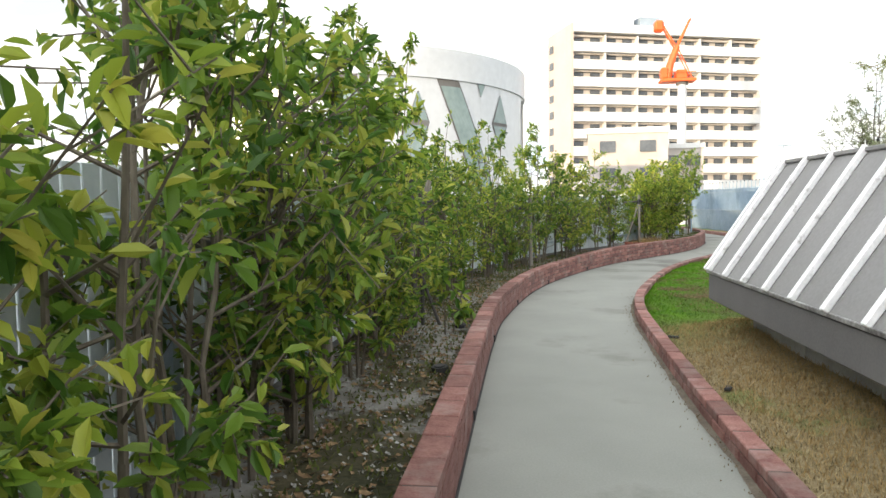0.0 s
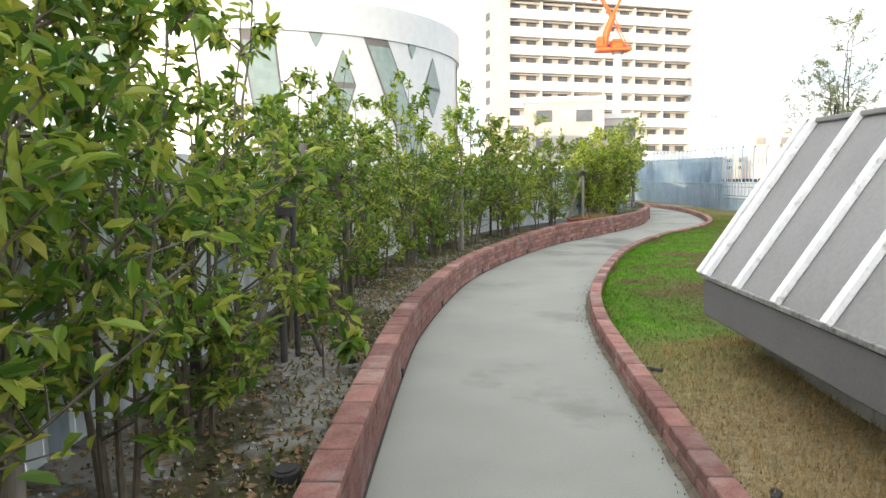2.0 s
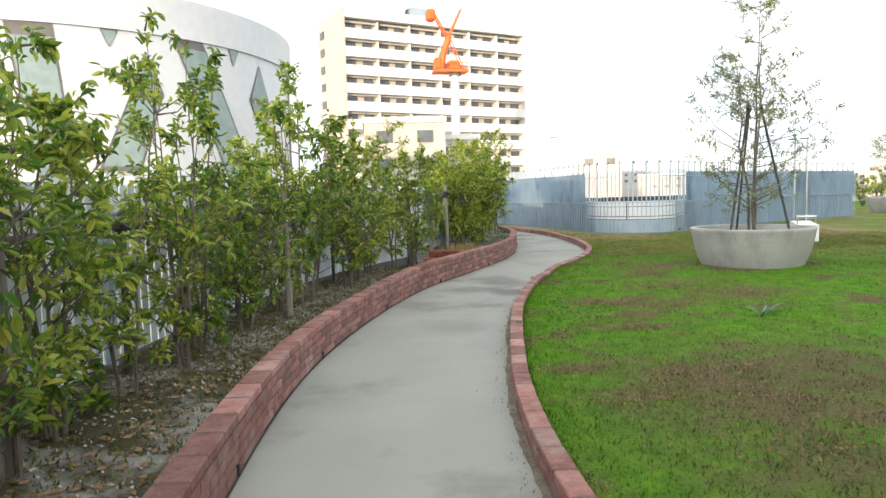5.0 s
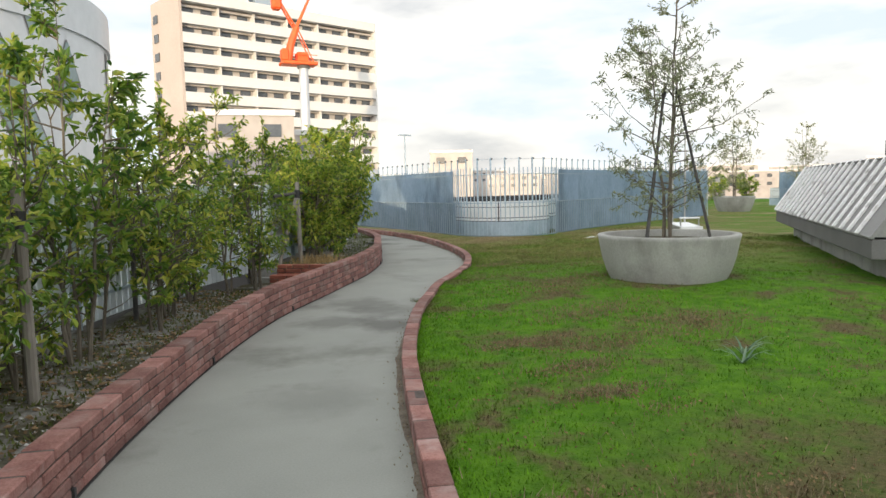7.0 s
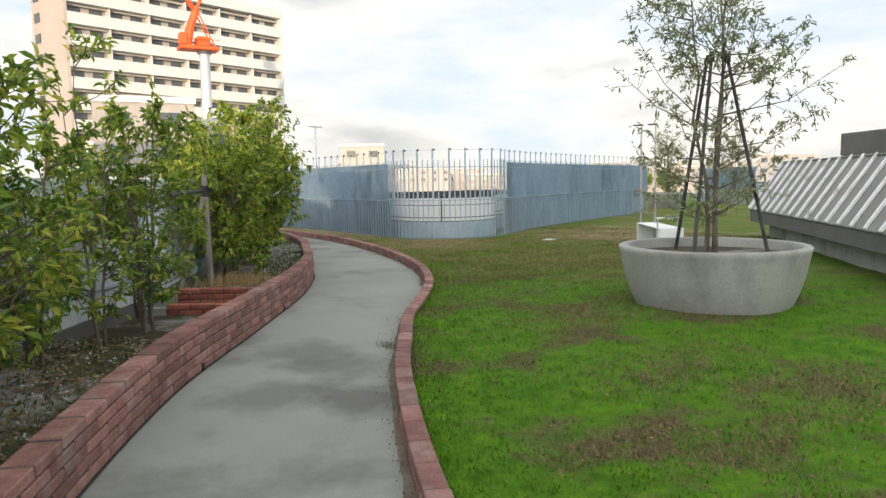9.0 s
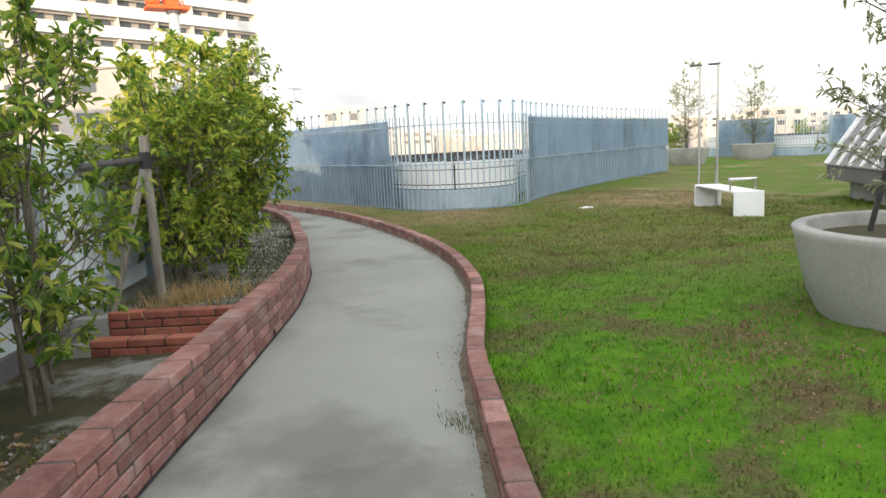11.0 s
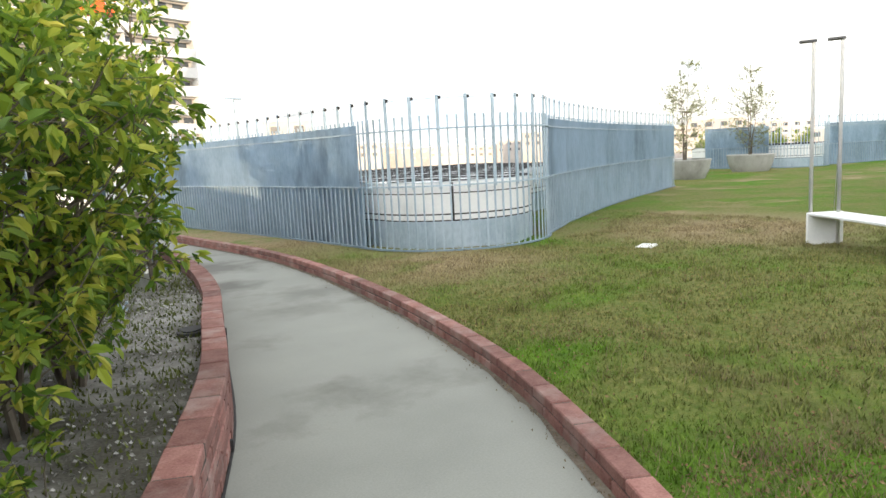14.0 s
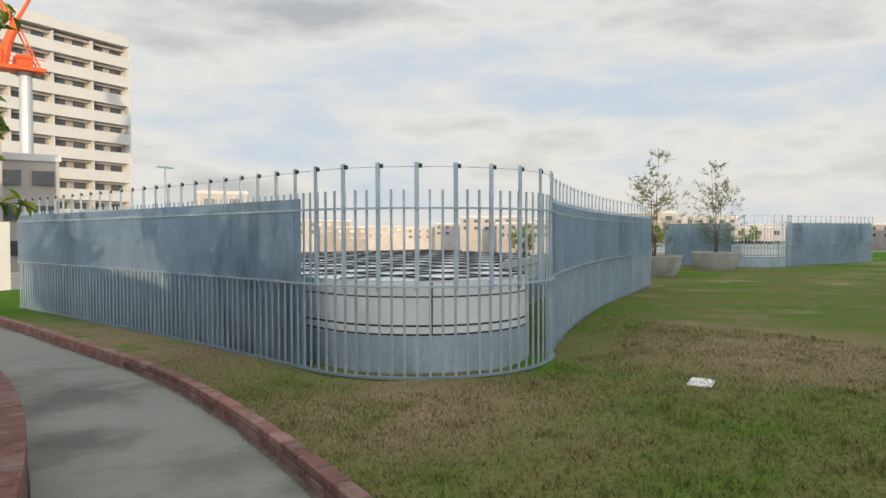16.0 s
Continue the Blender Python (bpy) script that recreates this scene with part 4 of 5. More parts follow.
part("lid", tube(bmesh.new(), (0, 0, 0.16), (0, 0, 0.178), 0.106, 0.10, sides=22), M_CHROME, drum_ob)
for x, y, z, words in ((4.69, 18.43, BED_Z + 0.02, "flat black round cover on the grit"), (-1.08, 1.36, SOIL_Z + 0.03, "flat black plastic cap lying on the soil"), (-1.09, 3.05, SOIL_Z + 0.03, "flat black plastic cap lying on the soil")):
    bm = tube(bmesh.new(), (0, 0, -0.03), (0, 0, 0.012), 0.10 if y > 10 else 0.06, sides=20)
    tube(bm, (0, 0, 0.012), (0, 0, 0.02), 0.07 if y > 10 else 0.04, sides=16)
    ob = part("cover", bm, M_BLACK)
    ob.matrix_basis = pose(x, y, z, 3, -4, 0)
    tagged(ob, words, "cover")
for x, y in ((0.86, 1.44), (0.88, 3.21)):
    bm = box(bmesh.new(), -0.05, 0.05, -0.018, 0.018, -0.01, 0.012, None, 0.006)
    box(bm, 0.03, 0.06, 0.0, 0.03, -0.01, 0.016, None, 0.005)
    ob = part("scrap", bm, M_BLACK)
    ob.matrix_basis = pose(x, y, turf_z(x, y) + 0.012, 0, 6, 40 * y)
    tagged(ob, "small black scrap lying on dry grass", "scrap")

# ---- neighbouring round building with slanted windows ----
CY = (-10.8, 37.0, 10.4)
round_house = tagged(empty("round_building", CY[0], CY[1], -14), "white round building with slanted triangular windows", "building")
bm = bmesh.new()
for r, z0, z1 in ((CY[2], 0, 21.12), (CY[2] + 0.1, 21.12, 22.5)):
    lo = [bm.verts.new((r * math.cos(a), r * math.sin(a), z0)) for a in np.linspace(0, 2 * math.pi, 128, endpoint=False)]
    hi = [bm.verts.new((v.co.x, v.co.y, z1)) for v in lo]
    for i in range(128):
        bm.faces.new((lo[i], lo[(i + 1) % 128], hi[(i + 1) % 128], hi[i]))
    bm.faces.new(hi)
    bm.faces.new(lo[::-1])
part("wall", bm, M_WHITE_WALL, round_house)


def round_window(corners):
    """A pane bent to the wall: corners are (angle, height), in order."""
    n = 6
    (a0, z0), (a1, z1), (a2, z2), (a3, z3) = [(a + 1.3, z) for a, z in corners]
    frame_ob = None
    for name, r, pad, mat in (("window", CY[2] + 0.02, 0.0, M_FASCIA), ("pane", CY[2] + 0.035, 0.06, M_TEAL)):
        bm = bmesh.new()
        grid = []
        for j in range(n + 1):
            v = pad + (1 - 2 * pad) * j / n
            line = []
            for i in range(n + 1):
                u = pad + (1 - 2 * pad) * i / n
                a = (a0 * (1 - u) + a1 * u) * (1 - v) + (a3 * (1 - u) + a2 * u) * v
                z = (z0 * (1 - u) + z1 * u) * (1 - v) + (z3 * (1 - u) + z2 * u) * v
                line.append(bm.verts.new((r * math.cos(radians(a)), r * math.sin(radians(a)), z + 14)))
            grid.append(line)
        for j in range(n):
            for i in range(n):
                bm.faces.new((grid[j][i], grid[j][i + 1], grid[j + 1][i + 1], grid[j + 1][i]))
        frame_ob = part(name, bm, mat, frame_ob or round_house, "teal slanted glass pane" if frame_ob else "slanted window in a dark frame")


for q in ([(-81.4, 7.1), (-73.8, 7.1), (-70.5, 0.3), (-76.0, 0.3)], [(-66.4, 7.1), (-63.2, 7.1), (-64.7, 6.55), (-65.0, 6.55)],
          [(-58.6, 6.5), (-58.3, 6.5), (-55.3, 5.1), (-61.5, 5.1)], [(-61.5, 5.1), (-55.3, 5.1), (-60.5, 2.4), (-68.0, 2.4)],
          [(-53.3, 7.2), (-46.4, 7.2), (-28.5, 0.6), (-37.5, 0.6)], [(-39.6, 7.2), (-35.9, 7.2), (-37.9, 6.5), (-38.2, 6.5)],
          [(-29.0, 6.75), (-28.6, 6.75), (-24.6, 5.3), (-33.2, 5.3)], [(-33.2, 5.3), (-24.6, 5.3), (-28.9, 4.0), (-29.3, 4.0)],
          [(-92.0, 7.1), (-88.6, 7.1), (-90.2, 6.3), (-90.5, 6.3)], [(-97.5, 6.4), (-97.2, 6.4), (-93.8, 5.0), (-100.5, 5.0)],
          [(-120.0, 7.1), (-112.0, 7.1), (-106.0, 0.3), (-112.0, 0.3)], [(-9.0, 7.0), (-6.0, 7.0), (-6.0, 0.3), (-9.0, 0.3)]):
    round_window(q)

# ---- apartment block ----
AP = Vector((41.1, 125.4, 0))
block = tagged(empty("apartment_building", AP.x, AP.y, -14, 18.2), "cream apartment block with rows of balconies", "building")
W_B, D_B, TOP = 34.7, 11.0, 43.5
part("wall", box(bmesh.new(), -W_B, 0, 1.6, D_B, 0, TOP), M_RECESS, block)
part("side_wall", box(bmesh.new(), -W_B - 0.4, -W_B, 0.0, D_B, 0, TOP + 1.4), M_SIDE, block, "plain tan end wall")
part("side_wall", box(bmesh.new(), 0.0, 0.3, 0.0, D_B, 0, TOP + 1.4), M_FACADE, block)
part("roof_slab", box(bmesh.new(), -W_B, 0, -0.1, D_B, TOP, TOP + 1.4), M_FACADE, block)
part("roof_house", box(bmesh.new(), -W_B + 0.5, -W_B + 12.2, 3, 10, TOP + 1.4, TOP + 5.0), M_FACADE, block)
part("water_tank", box(bmesh.new(), -W_B + 13.4, -W_B + 17.0, 3, 8, TOP + 1.4, TOP + 3.6), M_TANK, block)
FL = 2.86
win = bpy.data.meshes.new("window")
bm = box(bmesh.new(), -0.85, 0.85, -0.12, 0.0, 0.1, 1.35)
bm.to_mesh(win), bm.free()
win.materials.append(M_GLASS_FAR)
for f in range(14):
    z = TOP - FL * (f + 1)
    part("balcony", box(bmesh.new(), -W_B, 0, 0.0, 1.6, z - 0.3, z + 1.25), M_FACADE, block)
    # darker bar under each slab stands in for the shadow line there
    part("shadow_bar", box(bmesh.new(), -W_B, 0, 0.9, 1.58, z + FL - 0.62, z + FL - 0.32), M_RECESS, block)
    for b in range(12):
        x = -W_B + 1.5 + b * 2.91
        ob = new("window", win)
        ob.parent, ob.matrix_basis = block, pose(x, 1.6, z + 1.0)
    for b in range(1, 6):
        part("divider", box(bmesh.new(), -W_B + b * 5.82 - 0.06, -W_B + b * 5.82 + 0.06, 0.25, 1.58, z + 0.95, z + FL - 0.25), M_FACADE, block)

for f in range(10):
    ob = new("window", win)
    ob.parent, ob.matrix_basis = block, pose(-W_B - 0.42, D_B - 2.0, TOP - FL * (f + 1) + 0.9, 0, 0, -90)

# ---- crane ----
CR = (20.86, 93.7)
crane = tagged(empty("tower_crane", *CR, -14), "orange-red tower crane on a pale mast", "crane")
H_C = 30.9
part("mast", tube(bmesh.new(), (0, 0, 0), (0, 0, H_C), 0.58, 0.58, 14), M_WHITE_WALL, crane)
part("slew_ring", tube(bmesh.new(), (0, 0, H_C), (0, 0, H_C + 0.35), 0.8, 0.8, 14), M_FASCIA, crane)
part("platform", box(bmesh.new(), -2.9, 1.6, -1.2, 1.2, H_C + 0.35, H_C + 0.75, None, 0.08), M_ORANGE, crane)
part("winch_house", box(bmesh.new(), -0.9, 0.5, -0.9, 0.9, H_C + 0.75, H_C + 1.9, None, 0.1), M_ORANGE, crane)
part("cab", box(bmesh.new(), -2.9, -2.0, -1.1, 0.1, H_C + 0.75, H_C + 2.2, None, 0.15), M_ORANGE, crane)
for y in (-0.55, 0.55):
    part("tower_leg", tube(bmesh.new(), (-2.0, y, H_C + 0.6), (-1.5, y, H_C + 3.0), 0.42, 0.40, 8), M_ORANGE, crane)
    part("tower_leg", tube(bmesh.new(), (-1.5, y, H_C + 2.9), (-0.75, y, H_C + 5.0), 0.40, 0.34, 8), M_ORANGE, crane)
    jib = part("jib_chord", tube(bmesh.new(), (-0.85, y, H_C + 4.8), (0.95, y * 0.6, H_C + 8.6), 0.16, 0.12, 6), M_ORANGE, crane)
    part("back_stay", tube(bmesh.new(), (-0.85, y, H_C + 4.8), (-2.9, y * 0.7, H_C + 8.3), 0.13, 0.11, 6), M_ORANGE, crane)
    part("tie_rod", tube(bmesh.new(), (-0.75, y, H_C + 4.9), (1.2, y, H_C + 0.8), 0.08, 0.08, 5), M_ORANGE, crane)
    part("rail", box(bmesh.new(), -2.8, 1.55, y * 2 - 0.04, y * 2 + 0.04, H_C + 1.5, H_C + 1.58), M_ORANGE, crane)
for i in range(6):
    u, v = i / 6, (i + 1) / 6
    part("lacing", tube(bmesh.new(), (-0.85 + 1.8 * u, -0.55 + 0.2 * u, H_C + 4.8 + 3.8 * u), (-0.85 + 1.8 * v, 0.55 - 0.2 * v, H_C + 4.8 + 3.8 * v), 0.09, 0.09, 5), M_ORANGE, jib)
part("counterweight", box(bmesh.new(), -3.7, -2.5, -0.7, 0.7, H_C + 7.0, H_C + 8.5, None, 0.25), M_ORANGE, crane)

# ---- unseen block behind the start, added to keep low sun off the garden ----
sun_blocker = part("shade_block", box(bmesh.new(), -34, 30, -52, -40, -14, 9.0), M_FACADE)
tagged(sun_blocker, "plain unseen block behind the start, added to shade the garden", "building", kind="structure")

# ---- low house before the block, a stand-in beside it, and the far city ----
def far_house(x, y, w, d, top, turn, label, floors=3):
    thing = tagged(empty("house", x, y, -14, turn), label, "building")
    part("wall", box(bmesh.new(), -w / 2, w / 2, -d / 2, d / 2, 0, top + 14), M_CITY, thing)
    part("parapet", box(bmesh.new(), -w / 2 - 0.15, w / 2 + 0.15, -d / 2 - 0.15, d / 2 + 0.15, top + 13.6, top + 14.2), M_FACADE, thing)
    for f in range(floors):
        for b in range(max(2, int(w / 4))):
            xx = -w / 2 + (b + 0.5) * w / max(2, int(w / 4))
            ob = new("window", win)
            ob.parent, ob.matrix_basis = thing, pose(xx, -d / 2 - 0.02, top + 14 - 2.6 - 3 * f)
    return thing


far_house(11.6, 80, 8.6, 8, 9.4, -6, "low cream house before the apartment block")
# added house stands in for the block's lower floors in shade
far_house(19.2, 88, 5, 8, 8.2, -6, "low house standing in for the block's shaded lower floors")
rng = np.random.default_rng(9)
for i in range(34):
    a = radians(-12 + i * 2.7 + rng.uniform(-0.6, 0.6))
    q = rng.uniform(230, 420)
    far_house(q * math.cos(a), q * math.sin(a), rng.uniform(14, 32), 14, rng.uniform(2.5, 11) * q / 320, math.degrees(a) - 90, "sunlit city building on the skyline", 2)
far_house(62, 139, 8.7, 8, 9.0, -25, "grey roof hut beyond the steel fence", 1)
tagged(part("roof_plant_room", box(bmesh.new(), -2.5, 2.5, -1.5, 1.5, -0.05, 2.45, None, 0.03), M_FASCIA), "grey rendered plant room behind the metal shed", "building").matrix_basis = pose(21.85, 15.65, TURF_Z, 0, 0, -30)
wall = part("end_wall", box(bmesh.new(), -3.5, 4, -0.1, 0.1, -0.1, 1.75, None, 0.01), M_FACADE)
wall.matrix_basis = pose(4.6, 37.2, TURF_Z)
tagged(wall, "cream concrete wall at the end of the path", "wall", kind="structure")
mast = tagged(empty("street_lamp", 29.5, 81.2, -14, 20), "slim street lamp with a flat twin arm", "street lamp")
part("pole", tube(bmesh.new(), (0, 0, 0), (0, 0, 21.6), 0.11, 0.08), M_GALV, mast)
part("arm", box(bmesh.new(), -1.0, 1.0, -0.1, 0.1, 21.6, 21.75, None, 0.02), M_GALV, mast)


# ---- hedge of bushes along the far lawn edge ----
far_bush = tree("bush", 91, 1.7, 5, 0.1, 0.8, 9, 3, 5, 0.15, M_LEAF, "dense dark bush at the far lawn edge", "bush", 0.2, 0.03, 2.2, 0.16, 0.2, 0.4)
far_bush.matrix_basis = pose(31, 36, TURF_Z)
for x, y in ((33, 37), (35, 36.5), (37, 38.5), (42, 38), (30, 38), (47, 36), (50, 36)):
    copy_thing(far_bush, pose(x, y, TURF_Z, 0, 0, x * 40))


# ---- turf blades, dry leaves: nearest part of the lawn ----
def scatter(name, count, seed, zone, size, material, label, category, upright=True, z=TURF_Z, turf=True, slim=0.16):
    rng = np.random.default_rng(seed)
    v, f = [], []
    for _ in range(count):
        x, y = zone(rng)
        if upright:
            a, h = rng.uniform(0, 6.28), size * rng.uniform(0.5, 1.3)
            w = h * slim
            lx, ly = rng.normal(0, 0.4, 2) * h
            zz = (turf_z(x, y) if turf else z) - 0.006
            k = len(v)
            v += [(x - w * math.cos(a), y - w * math.sin(a), zz), (x + w * math.cos(a), y + w * math.sin(a), zz), (x + lx, y + ly, zz + h)]
            f.append((k, k + 1, k + 2))
        else:
            a, s = rng.uniform(0, 6.28), size * rng.uniform(0.5, 1.3)
            c, q = math.cos(a) * s, math.sin(a) * s
            zz = turf_z(x, y) + 0.004 if turf else 0.004 if z < 0 else z + 0.012 + 0.05 * noise.noise((x * 0.8, y * 0.8, 3)) + 0.025 * noise.noise((x * 3.1, y * 3.1, 7))
            k = len(v)
            v += [(x - c, y - q, zz), (x + q * 0.4, y - c * 0.4, zz + 0.012), (x + c, y + q, zz + 0.006), (x - q * 0.4, y + c * 0.4, zz)]
            f.append((k, k + 1, k + 2, k + 3))
    return tagged(flat_mesh(name, v, f, material), label, category, kind="stuff")


r_line = even(offset(r_f, r_fd, -THICK), 400)


def on_lawn(rng):
    while True:
        i = int(rng.integers(60, 300))
        x, y = r_line[i] + (r_line[i + 1] - r_line[i]) * rng.random()
        x += 0.01 + 7.5 * rng.random() ** 1.8
        if not (1.4 < x < 4.5 and y < 2.9) and math.hypot(x - PL[0], y - PL[1]) > 0.72:
            return x, y


def by_the_fence(rng):
    while True:
        x, y = rng.uniform(5.6, 14.5), rng.uniform(14.5, 22.0)
        if x > np.interp(y, r_line[:, 1], r_line[:, 0]) + 0.05 and (y < 20.5 or x < 8.2 or y < 20.7 + 0.55 * max(0, x - 11.5)) and math.hypot(x - NOSE[0], y - NOSE[1]) > 1.62:
            return x, y


tuft_rng = np.random.default_rng(44)
tufts = [(*by_the_fence(tuft_rng), tuft_rng.uniform(0.02, 0.09)) for _ in range(420)]


def in_tuft(rng):
    x, y, r = tufts[int(rng.integers(0, len(tufts)))]
    return x + rng.normal(0, r), y + rng.normal(0, r)


scatter("grass_tuft", 16000, 45, in_tuft, 0.055, M_BLADE, "taller tufts of worn grass by the steel fence", "grass", True, TURF_Z, True, 0.08)
scatter("dead_weed", 5000, 46, in_tuft, 0.07, M_WEED, "thin dry weed stalks in the worn turf", "weeds", True, TURF_Z, True, 0.035)
scatter("grass", 60000, 36, by_the_fence, 0.034, M_BLADE, "thin worn turf blades by the steel fence", "grass")
scatter("leaf_litter", 2600, 37, by_the_fence, 0.011, M_DRY, "dry stalks and leaves on worn turf", "litter", False)
scatter("grass", 190000, 3, on_lawn, 0.027, M_BLADE, "short patchy turf blades", "grass")
b_line, b_d = curve_through(LEFT, 0.2)


def on_bed(rng):
    i = int(rng.integers(20, cut * 14 // 20 - 8))
    return b_line[i] + rng.uniform(0.15, 1.2) * np.array([-b_d[i][1], b_d[i][0]]) + rng.uniform(-0.11, 0.11) * b_d[i]


scatter("leaf_litter", 5000, 4, on_bed, 0.03, M_DRY, "dry brown leaves lying on the soil", "litter", False, SOIL_Z, False)


M_CHIP = surface("pale_chips", (0.20, 0.198, 0.185), (0.42, 0.42, 0.40), 0.9, scale=9, bump=0.2)
M_STRAW = surface("straw_grass", (0.25, 0.17, 0.07), (0.42, 0.30, 0.14), 0.9, scale=10, bump=0.1)
M_MOSS = surface("moss_green", (0.05, 0.065, 0.015), (0.12, 0.14, 0.035), 0.95, scale=6, bump=0.1)
for a, b, z, seed in ((20, cut * 14 // 20 - 8, SOIL_Z, 21), (cut * 14 // 20 + 2, 190, BED_Z, 22)):
    def on_part(rng, a=a, b=min(b, len(b_line) - 1), z=z):
        i = int(rng.integers(a, b))
        return b_line[i] + rng.uniform(0.13, 1.2) * np.array([-b_d[i][1], b_d[i][0]]) + rng.normal(0, 0.03, 2) + rng.uniform(-0.11, 0.11) * b_d[i]
    scatter("moss", 9000, seed + 10, on_part, 0.028, M_MOSS, "thin moss and weed tufts on the soil", "moss", True, z + 0.02, False, 0.3)
    scatter("stone_chips", 5500, seed, on_part, 0.013, M_CHIP, "pale stone chips and flakes on the soil", "gravel", False, z, False)
clump_rng = np.random.default_rng(31)
clumps = [(on_lawn(clump_rng), clump_rng.uniform(0.06, 0.34)) for _ in range(150)]
clumps = [c for c in clumps if c[0][0] > 2.2 or c[0][1] > 5.5]
# the larger stands of dead weeds
stands = [(4.74, 10.6, 0.26), (4.2, 10.3, 0.2), (5.0, 9.75, 0.25), (4.7, 9.3, 0.28), (3.25, 9.75, 0.12), (3.7, 9.4, 0.18), (4.9, 11.7, 0.22), (1.7, 7.0, 0.1), (1.95, 6.3, 0.16), (2.35, 6.05, 0.25),
          (2.9, 8.2, 0.12), (3.1, 8.8, 0.14), (2.45, 6.7, 0.2), (5.9, 14.8, 0.25), (7.6, 14.0, 0.35), (5.0, 12.2, 0.2), (5.95, 12.45, 0.3), (5.9, 15.0, 0.2), (2.4, 5.2, 0.3)]
clumps += [((x, y), r) for x, y, r in stands for _ in range(9)]


def in_clump(rng):
    while True:
        (x, y), r = clumps[int(rng.integers(0, len(clumps)))]
        x, y = x + rng.normal(0, r * 1.6), y + rng.normal(0, r * 0.7)
        if x > np.interp(y, r_line[:, 1], r_line[:, 0]) + 0.06 and math.hypot(x - PL[0], y - PL[1]) > 0.7:
            return x, y


scatter("dry_grass", 700, 35, lambda rng: (2.78 + rng.normal(0, 0.2), 15.2 + rng.normal(0, 0.12)), 0.16, M_STRAW, "tuft of straw-coloured dry grass by the step", "grass", True, BED_Z, False, 0.03)


def by_the_shed(rng):
    y = rng.uniform(-4.5, 3.9)
    return np.interp(y, r_line[:, 1], r_line[:, 0]) + 0.03 + rng.beta(1.6, 1.3) * 0.95, y


scatter("dry_grass", 22000, 40, by_the_shed, 0.042, M_STRAW, "dry straw-coloured grass beside the metal shed", "grass", True, TURF_Z, True, 0.09)


def strap_plant(x, y, seed, label):
    """A tuft of long, arching, blue-green strap leaves."""
    rng = np.random.default_rng(seed)
    v, f = [], []
    for i in range(13):
        a, L, w = rng.uniform(0, 6.28), rng.uniform(0.18, 0.36), 0.011
        c, q = math.cos(a), math.sin(a)
        k = len(v)
        for u in (0.0, 0.35, 0.7, 1.0):
            d, h, ww = L * u * 0.8, L * (0.95 * u - 0.6 * u * u), w * (1.05 - u)
            v += [(d * c - ww * q, d * q + ww * c, h), (d * c + ww * q, d * q - ww * c, h)]
        f += [(k + 2 * j, k + 2 * j + 1, k + 2 * j + 3, k + 2 * j + 2) for j in range(3)]
    ob = flat_mesh("strap_plant", v, f, M_STRAP)
    ob.matrix_basis = pose(x, y, turf_z(x, y) - 0.005)
    return tagged(ob, label, "plant")


M_STRAP = leaf_material("strap_leaf", [(0.10, 0.19, 0.11), (0.18, 0.28, 0.18), (0.30, 0.40, 0.29)])
strap_plant(4.23, 8.35, 3, "blue-green strap-leaved plant in the turf")
strap_plant(4.45, 8.55, 4, "blue-green strap-leaved plant in the turf")
k_line, k_d = curve_through(RIGHT, 0.1)


def kerb_foot(rng):
    i = int(rng.integers(60, 330))
    return k_line[i] + (0.01 + rng.exponential(0.035)) * np.array([-k_d[i][1], k_d[i][0]]) + rng.uniform(-0.05, 0.05) * k_d[i]


M_DIRT = surface("washed_dirt", (0.085, 0.068, 0.05), (0.19, 0.165, 0.13), 0.95, scale=6, fine=60, bump=0.4)
ragged = np.array([0.012 + 0.028 * (1 + noise.noise((x * 1.7, y * 1.7, 5))) + 0.016 * noise.noise((x * 9, y * 9, 2)) for x, y in k_line])[:, None]
dirt = ribbon("dirt_line", offset(k_line, k_d, np.maximum(ragged, 0.006)), offset(k_line, k_d, -0.004), 0.004, 0.008, M_DIRT)
tagged(dirt, "brown washed dirt along the kerb foot", "dirt", kind="structure")
scatter("leaf_litter", 1500, 38, kerb_foot, 0.005, M_WEED, "dark crumbs of dirt along the kerb foot", "litter", False, -0.012, False)
scatter("weed_tuft", 160, 39, lambda rng: np.array((3.36, 12.5)) + rng.normal(0, (0.045, 0.10)), 0.035, M_MOSS, "small weed tuft growing at the kerb", "weeds", True, 0.004, False, 0.08)
scatter("dead_weed", 17000, 32, in_clump, 0.055, M_WEED, "dead brown weed stalks in the turf", "weeds", True, TURF_Z, True, 0.05)
scatter("leaf_litter", 12000, 33, in_clump, 0.010, M_DRY, "dry brown leaves lying on the turf", "litter", False)


# ---- brick wall and kerb, brick by brick ----
def wall_rise(y):
    """How much taller the retaining wall stands along its run."""
    return 1.0 + 0.2 * min(1.0, max(0.0, (y - 9.5) / 3.0))


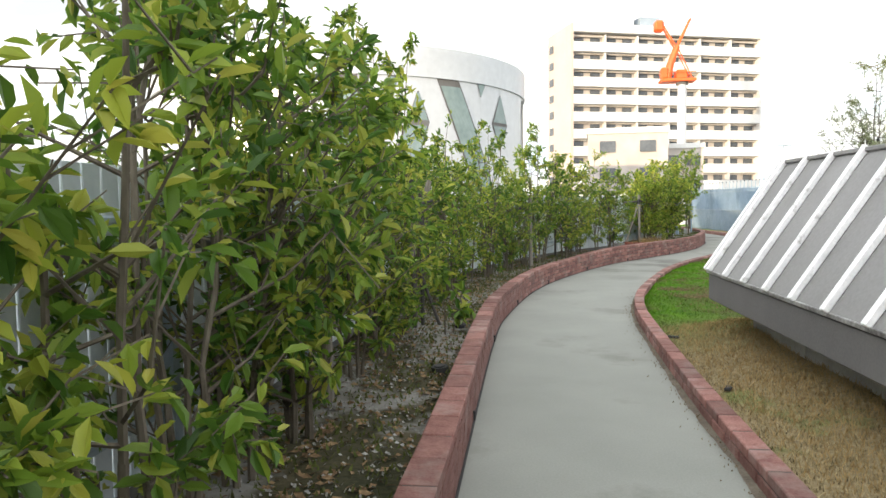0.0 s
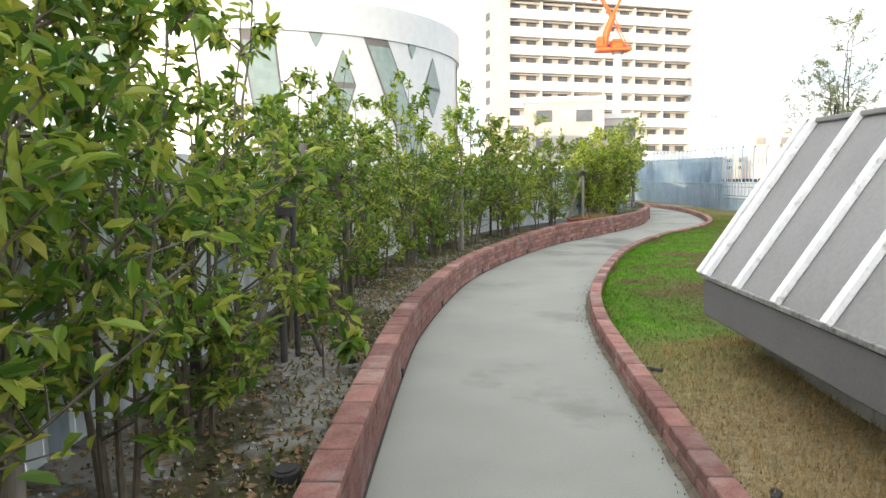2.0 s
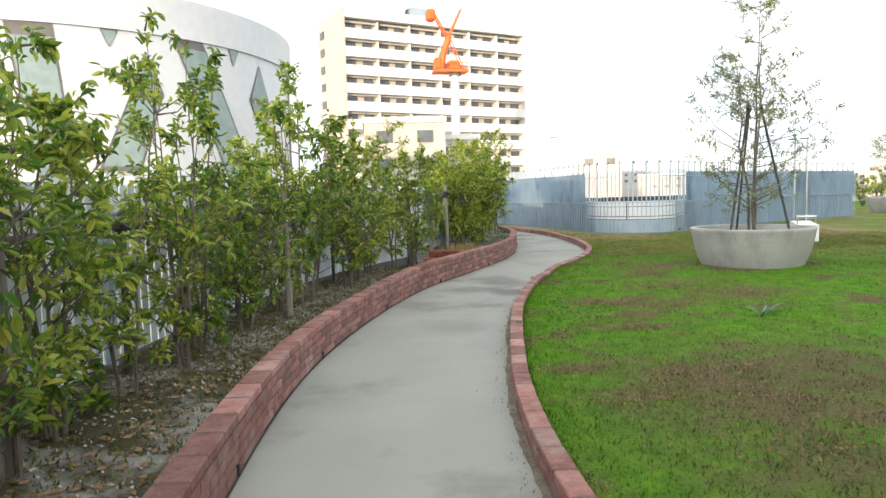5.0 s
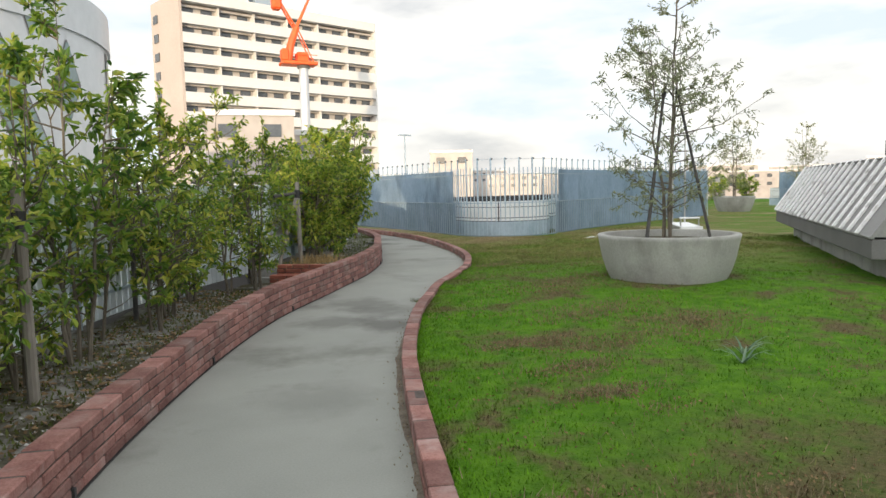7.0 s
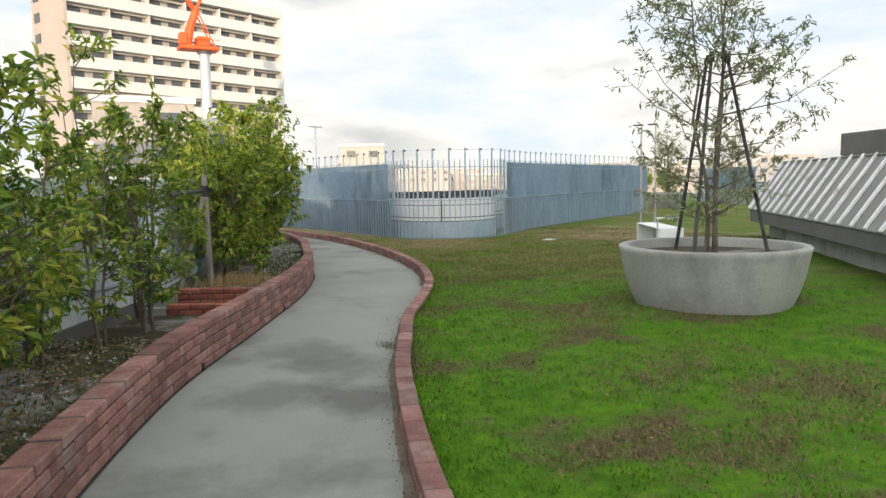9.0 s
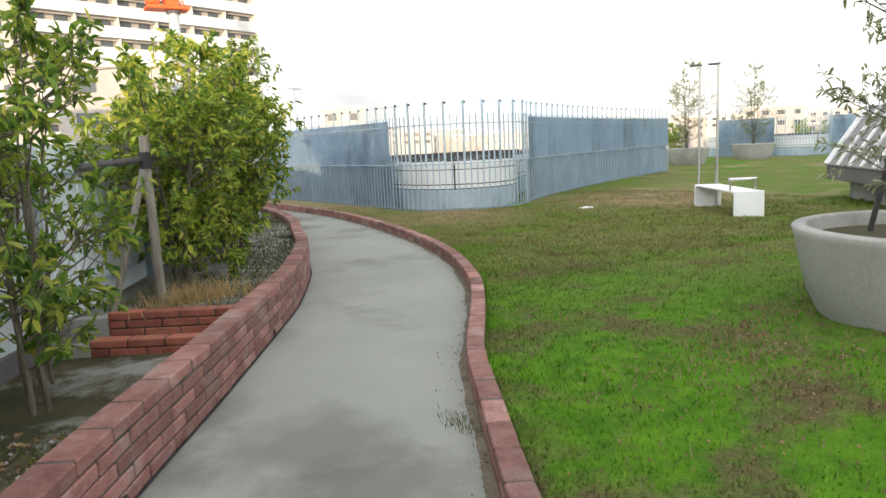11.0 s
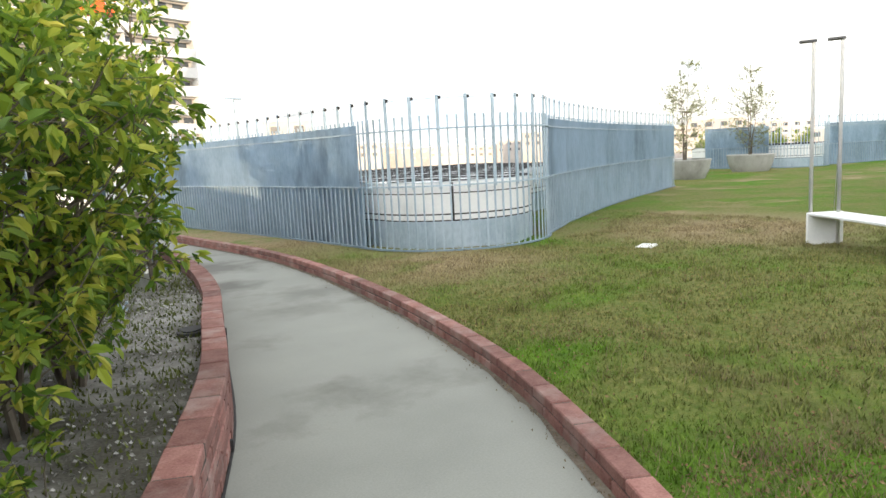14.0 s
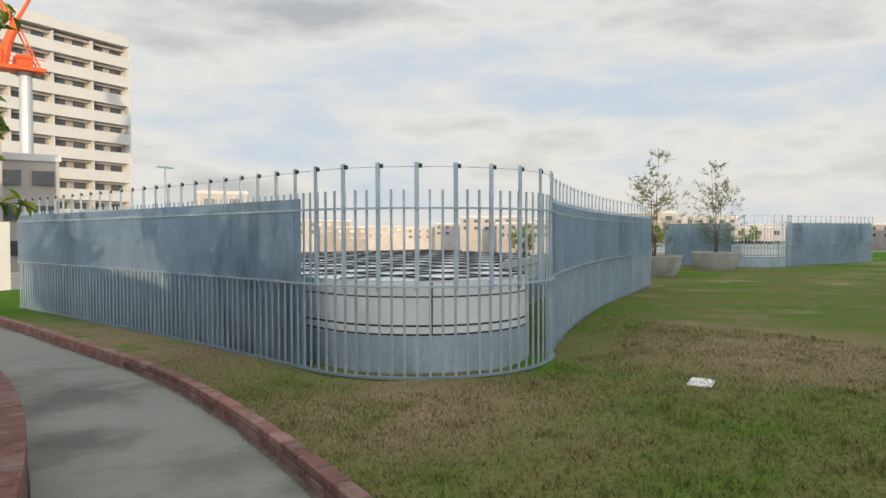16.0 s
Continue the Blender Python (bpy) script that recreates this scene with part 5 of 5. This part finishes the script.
def brick_run(name, pts, dirs, side, courses, course_h, label, nearest, thick=THICK, rise=lambda y: 1.0):
    """Courses in running bond along a bent line; the bricks by the walk are parts, the far rest one mesh."""
    thing = tagged(empty(name, pts[0][0], pts[0][1], 0), label, "brick wall", kind="structure")
    back = thing.matrix_basis.inverted()
    me = brick_mesh("brick", BRICK, thick, course_h, M_BRICK)
    rest = bmesh.new()
    core = bmesh.new()
    rng = np.random.default_rng(8)
    for c in range(courses):
        for i in range(len(pts) - 1):
            p, q = pts[i], pts[i + 1]
            if c % 2:
                p, q = (pts[i] + pts[i + 1]) / 2, (pts[i + 1] + pts[min(i + 2, len(pts) - 1)]) / 2
            if np.hypot(*(q - p)) < 0.1:
                continue
            mid = (p + q) / 2 + side * (thick / 2) * np.array([-(q - p)[1], (q - p)[0]]) / np.hypot(*(q - p))
            grow = rise(mid[1])
            m = pose(mid[0], mid[1], c * course_h * grow + rng.normal(0, 0.0012), rng.normal(0, 0.4), 0, math.degrees(math.atan2((q - p)[1], (q - p)[0])) + rng.normal(0, 0.5)) @ Matrix.Diagonal((1, 1, grow, 1))
            if nearest(mid, c):
                ob = new("brick", me)
                ob.parent, ob.matrix_basis = thing, back @ m
            else:
                box(rest, -BRICK / 2 + 0.006, BRICK / 2 - 0.006, -thick / 2, thick / 2, 0.004, course_h - 0.004, m)
            if c == 0:
                box(core, -BRICK / 2 - 0.01, BRICK / 2 + 0.01, -thick / 2 + 0.009, thick / 2 - 0.009, -0.05, courses * course_h - 0.008, m)
    part("mortar_core", core, M_MORTAR, thing).matrix_basis = back
    ob = part("far_bricks", rest, M_BRICK, thing)
    ob.matrix_basis = back
    ob["kind"] = "stuff"
    return thing


brick_run("brick_wall", l_xy, l_d, 1, 5, WALL_H / 5, "weathered red brick retaining wall along the path", lambda p, c: (-0.5 < p[1] < 19.5 if c == 4 else 6.5 < p[1] < 17), WALL_T, wall_rise)
brick_run("brick_kerb", r_xy, r_d, -1, 2, CURB_H / 2, "low weathered red brick kerb beside the lawn", lambda p, c: -0.5 < p[1] < 24)

holes, hole_d = curve_through(LEFT, 2.46)
for (x, y), d in zip(holes[4:], hole_d[4:]):
    if y < 20:
        ob = part("weep_hole", box(bmesh.new(), -0.012, 0.012, -0.012, 0.004, 0.004, 0.062), M_BLACK)
        ob.matrix_basis = pose(x + d[1] * 0.002, y - d[0] * 0.002, 0, 0, 0, math.degrees(math.atan2(d[1], d[0])))
        tagged(ob, "dark weep hole at the foot of the brick wall", "weep hole", kind="structure")
seam = ribbon("path_joint", l_f[::2], offset(l_f, l_fd, -0.014)[::2], 0.004, 0.004, M_BLACK)
tagged(seam, "dark joint between path and brick wall", "joint", kind="structure")
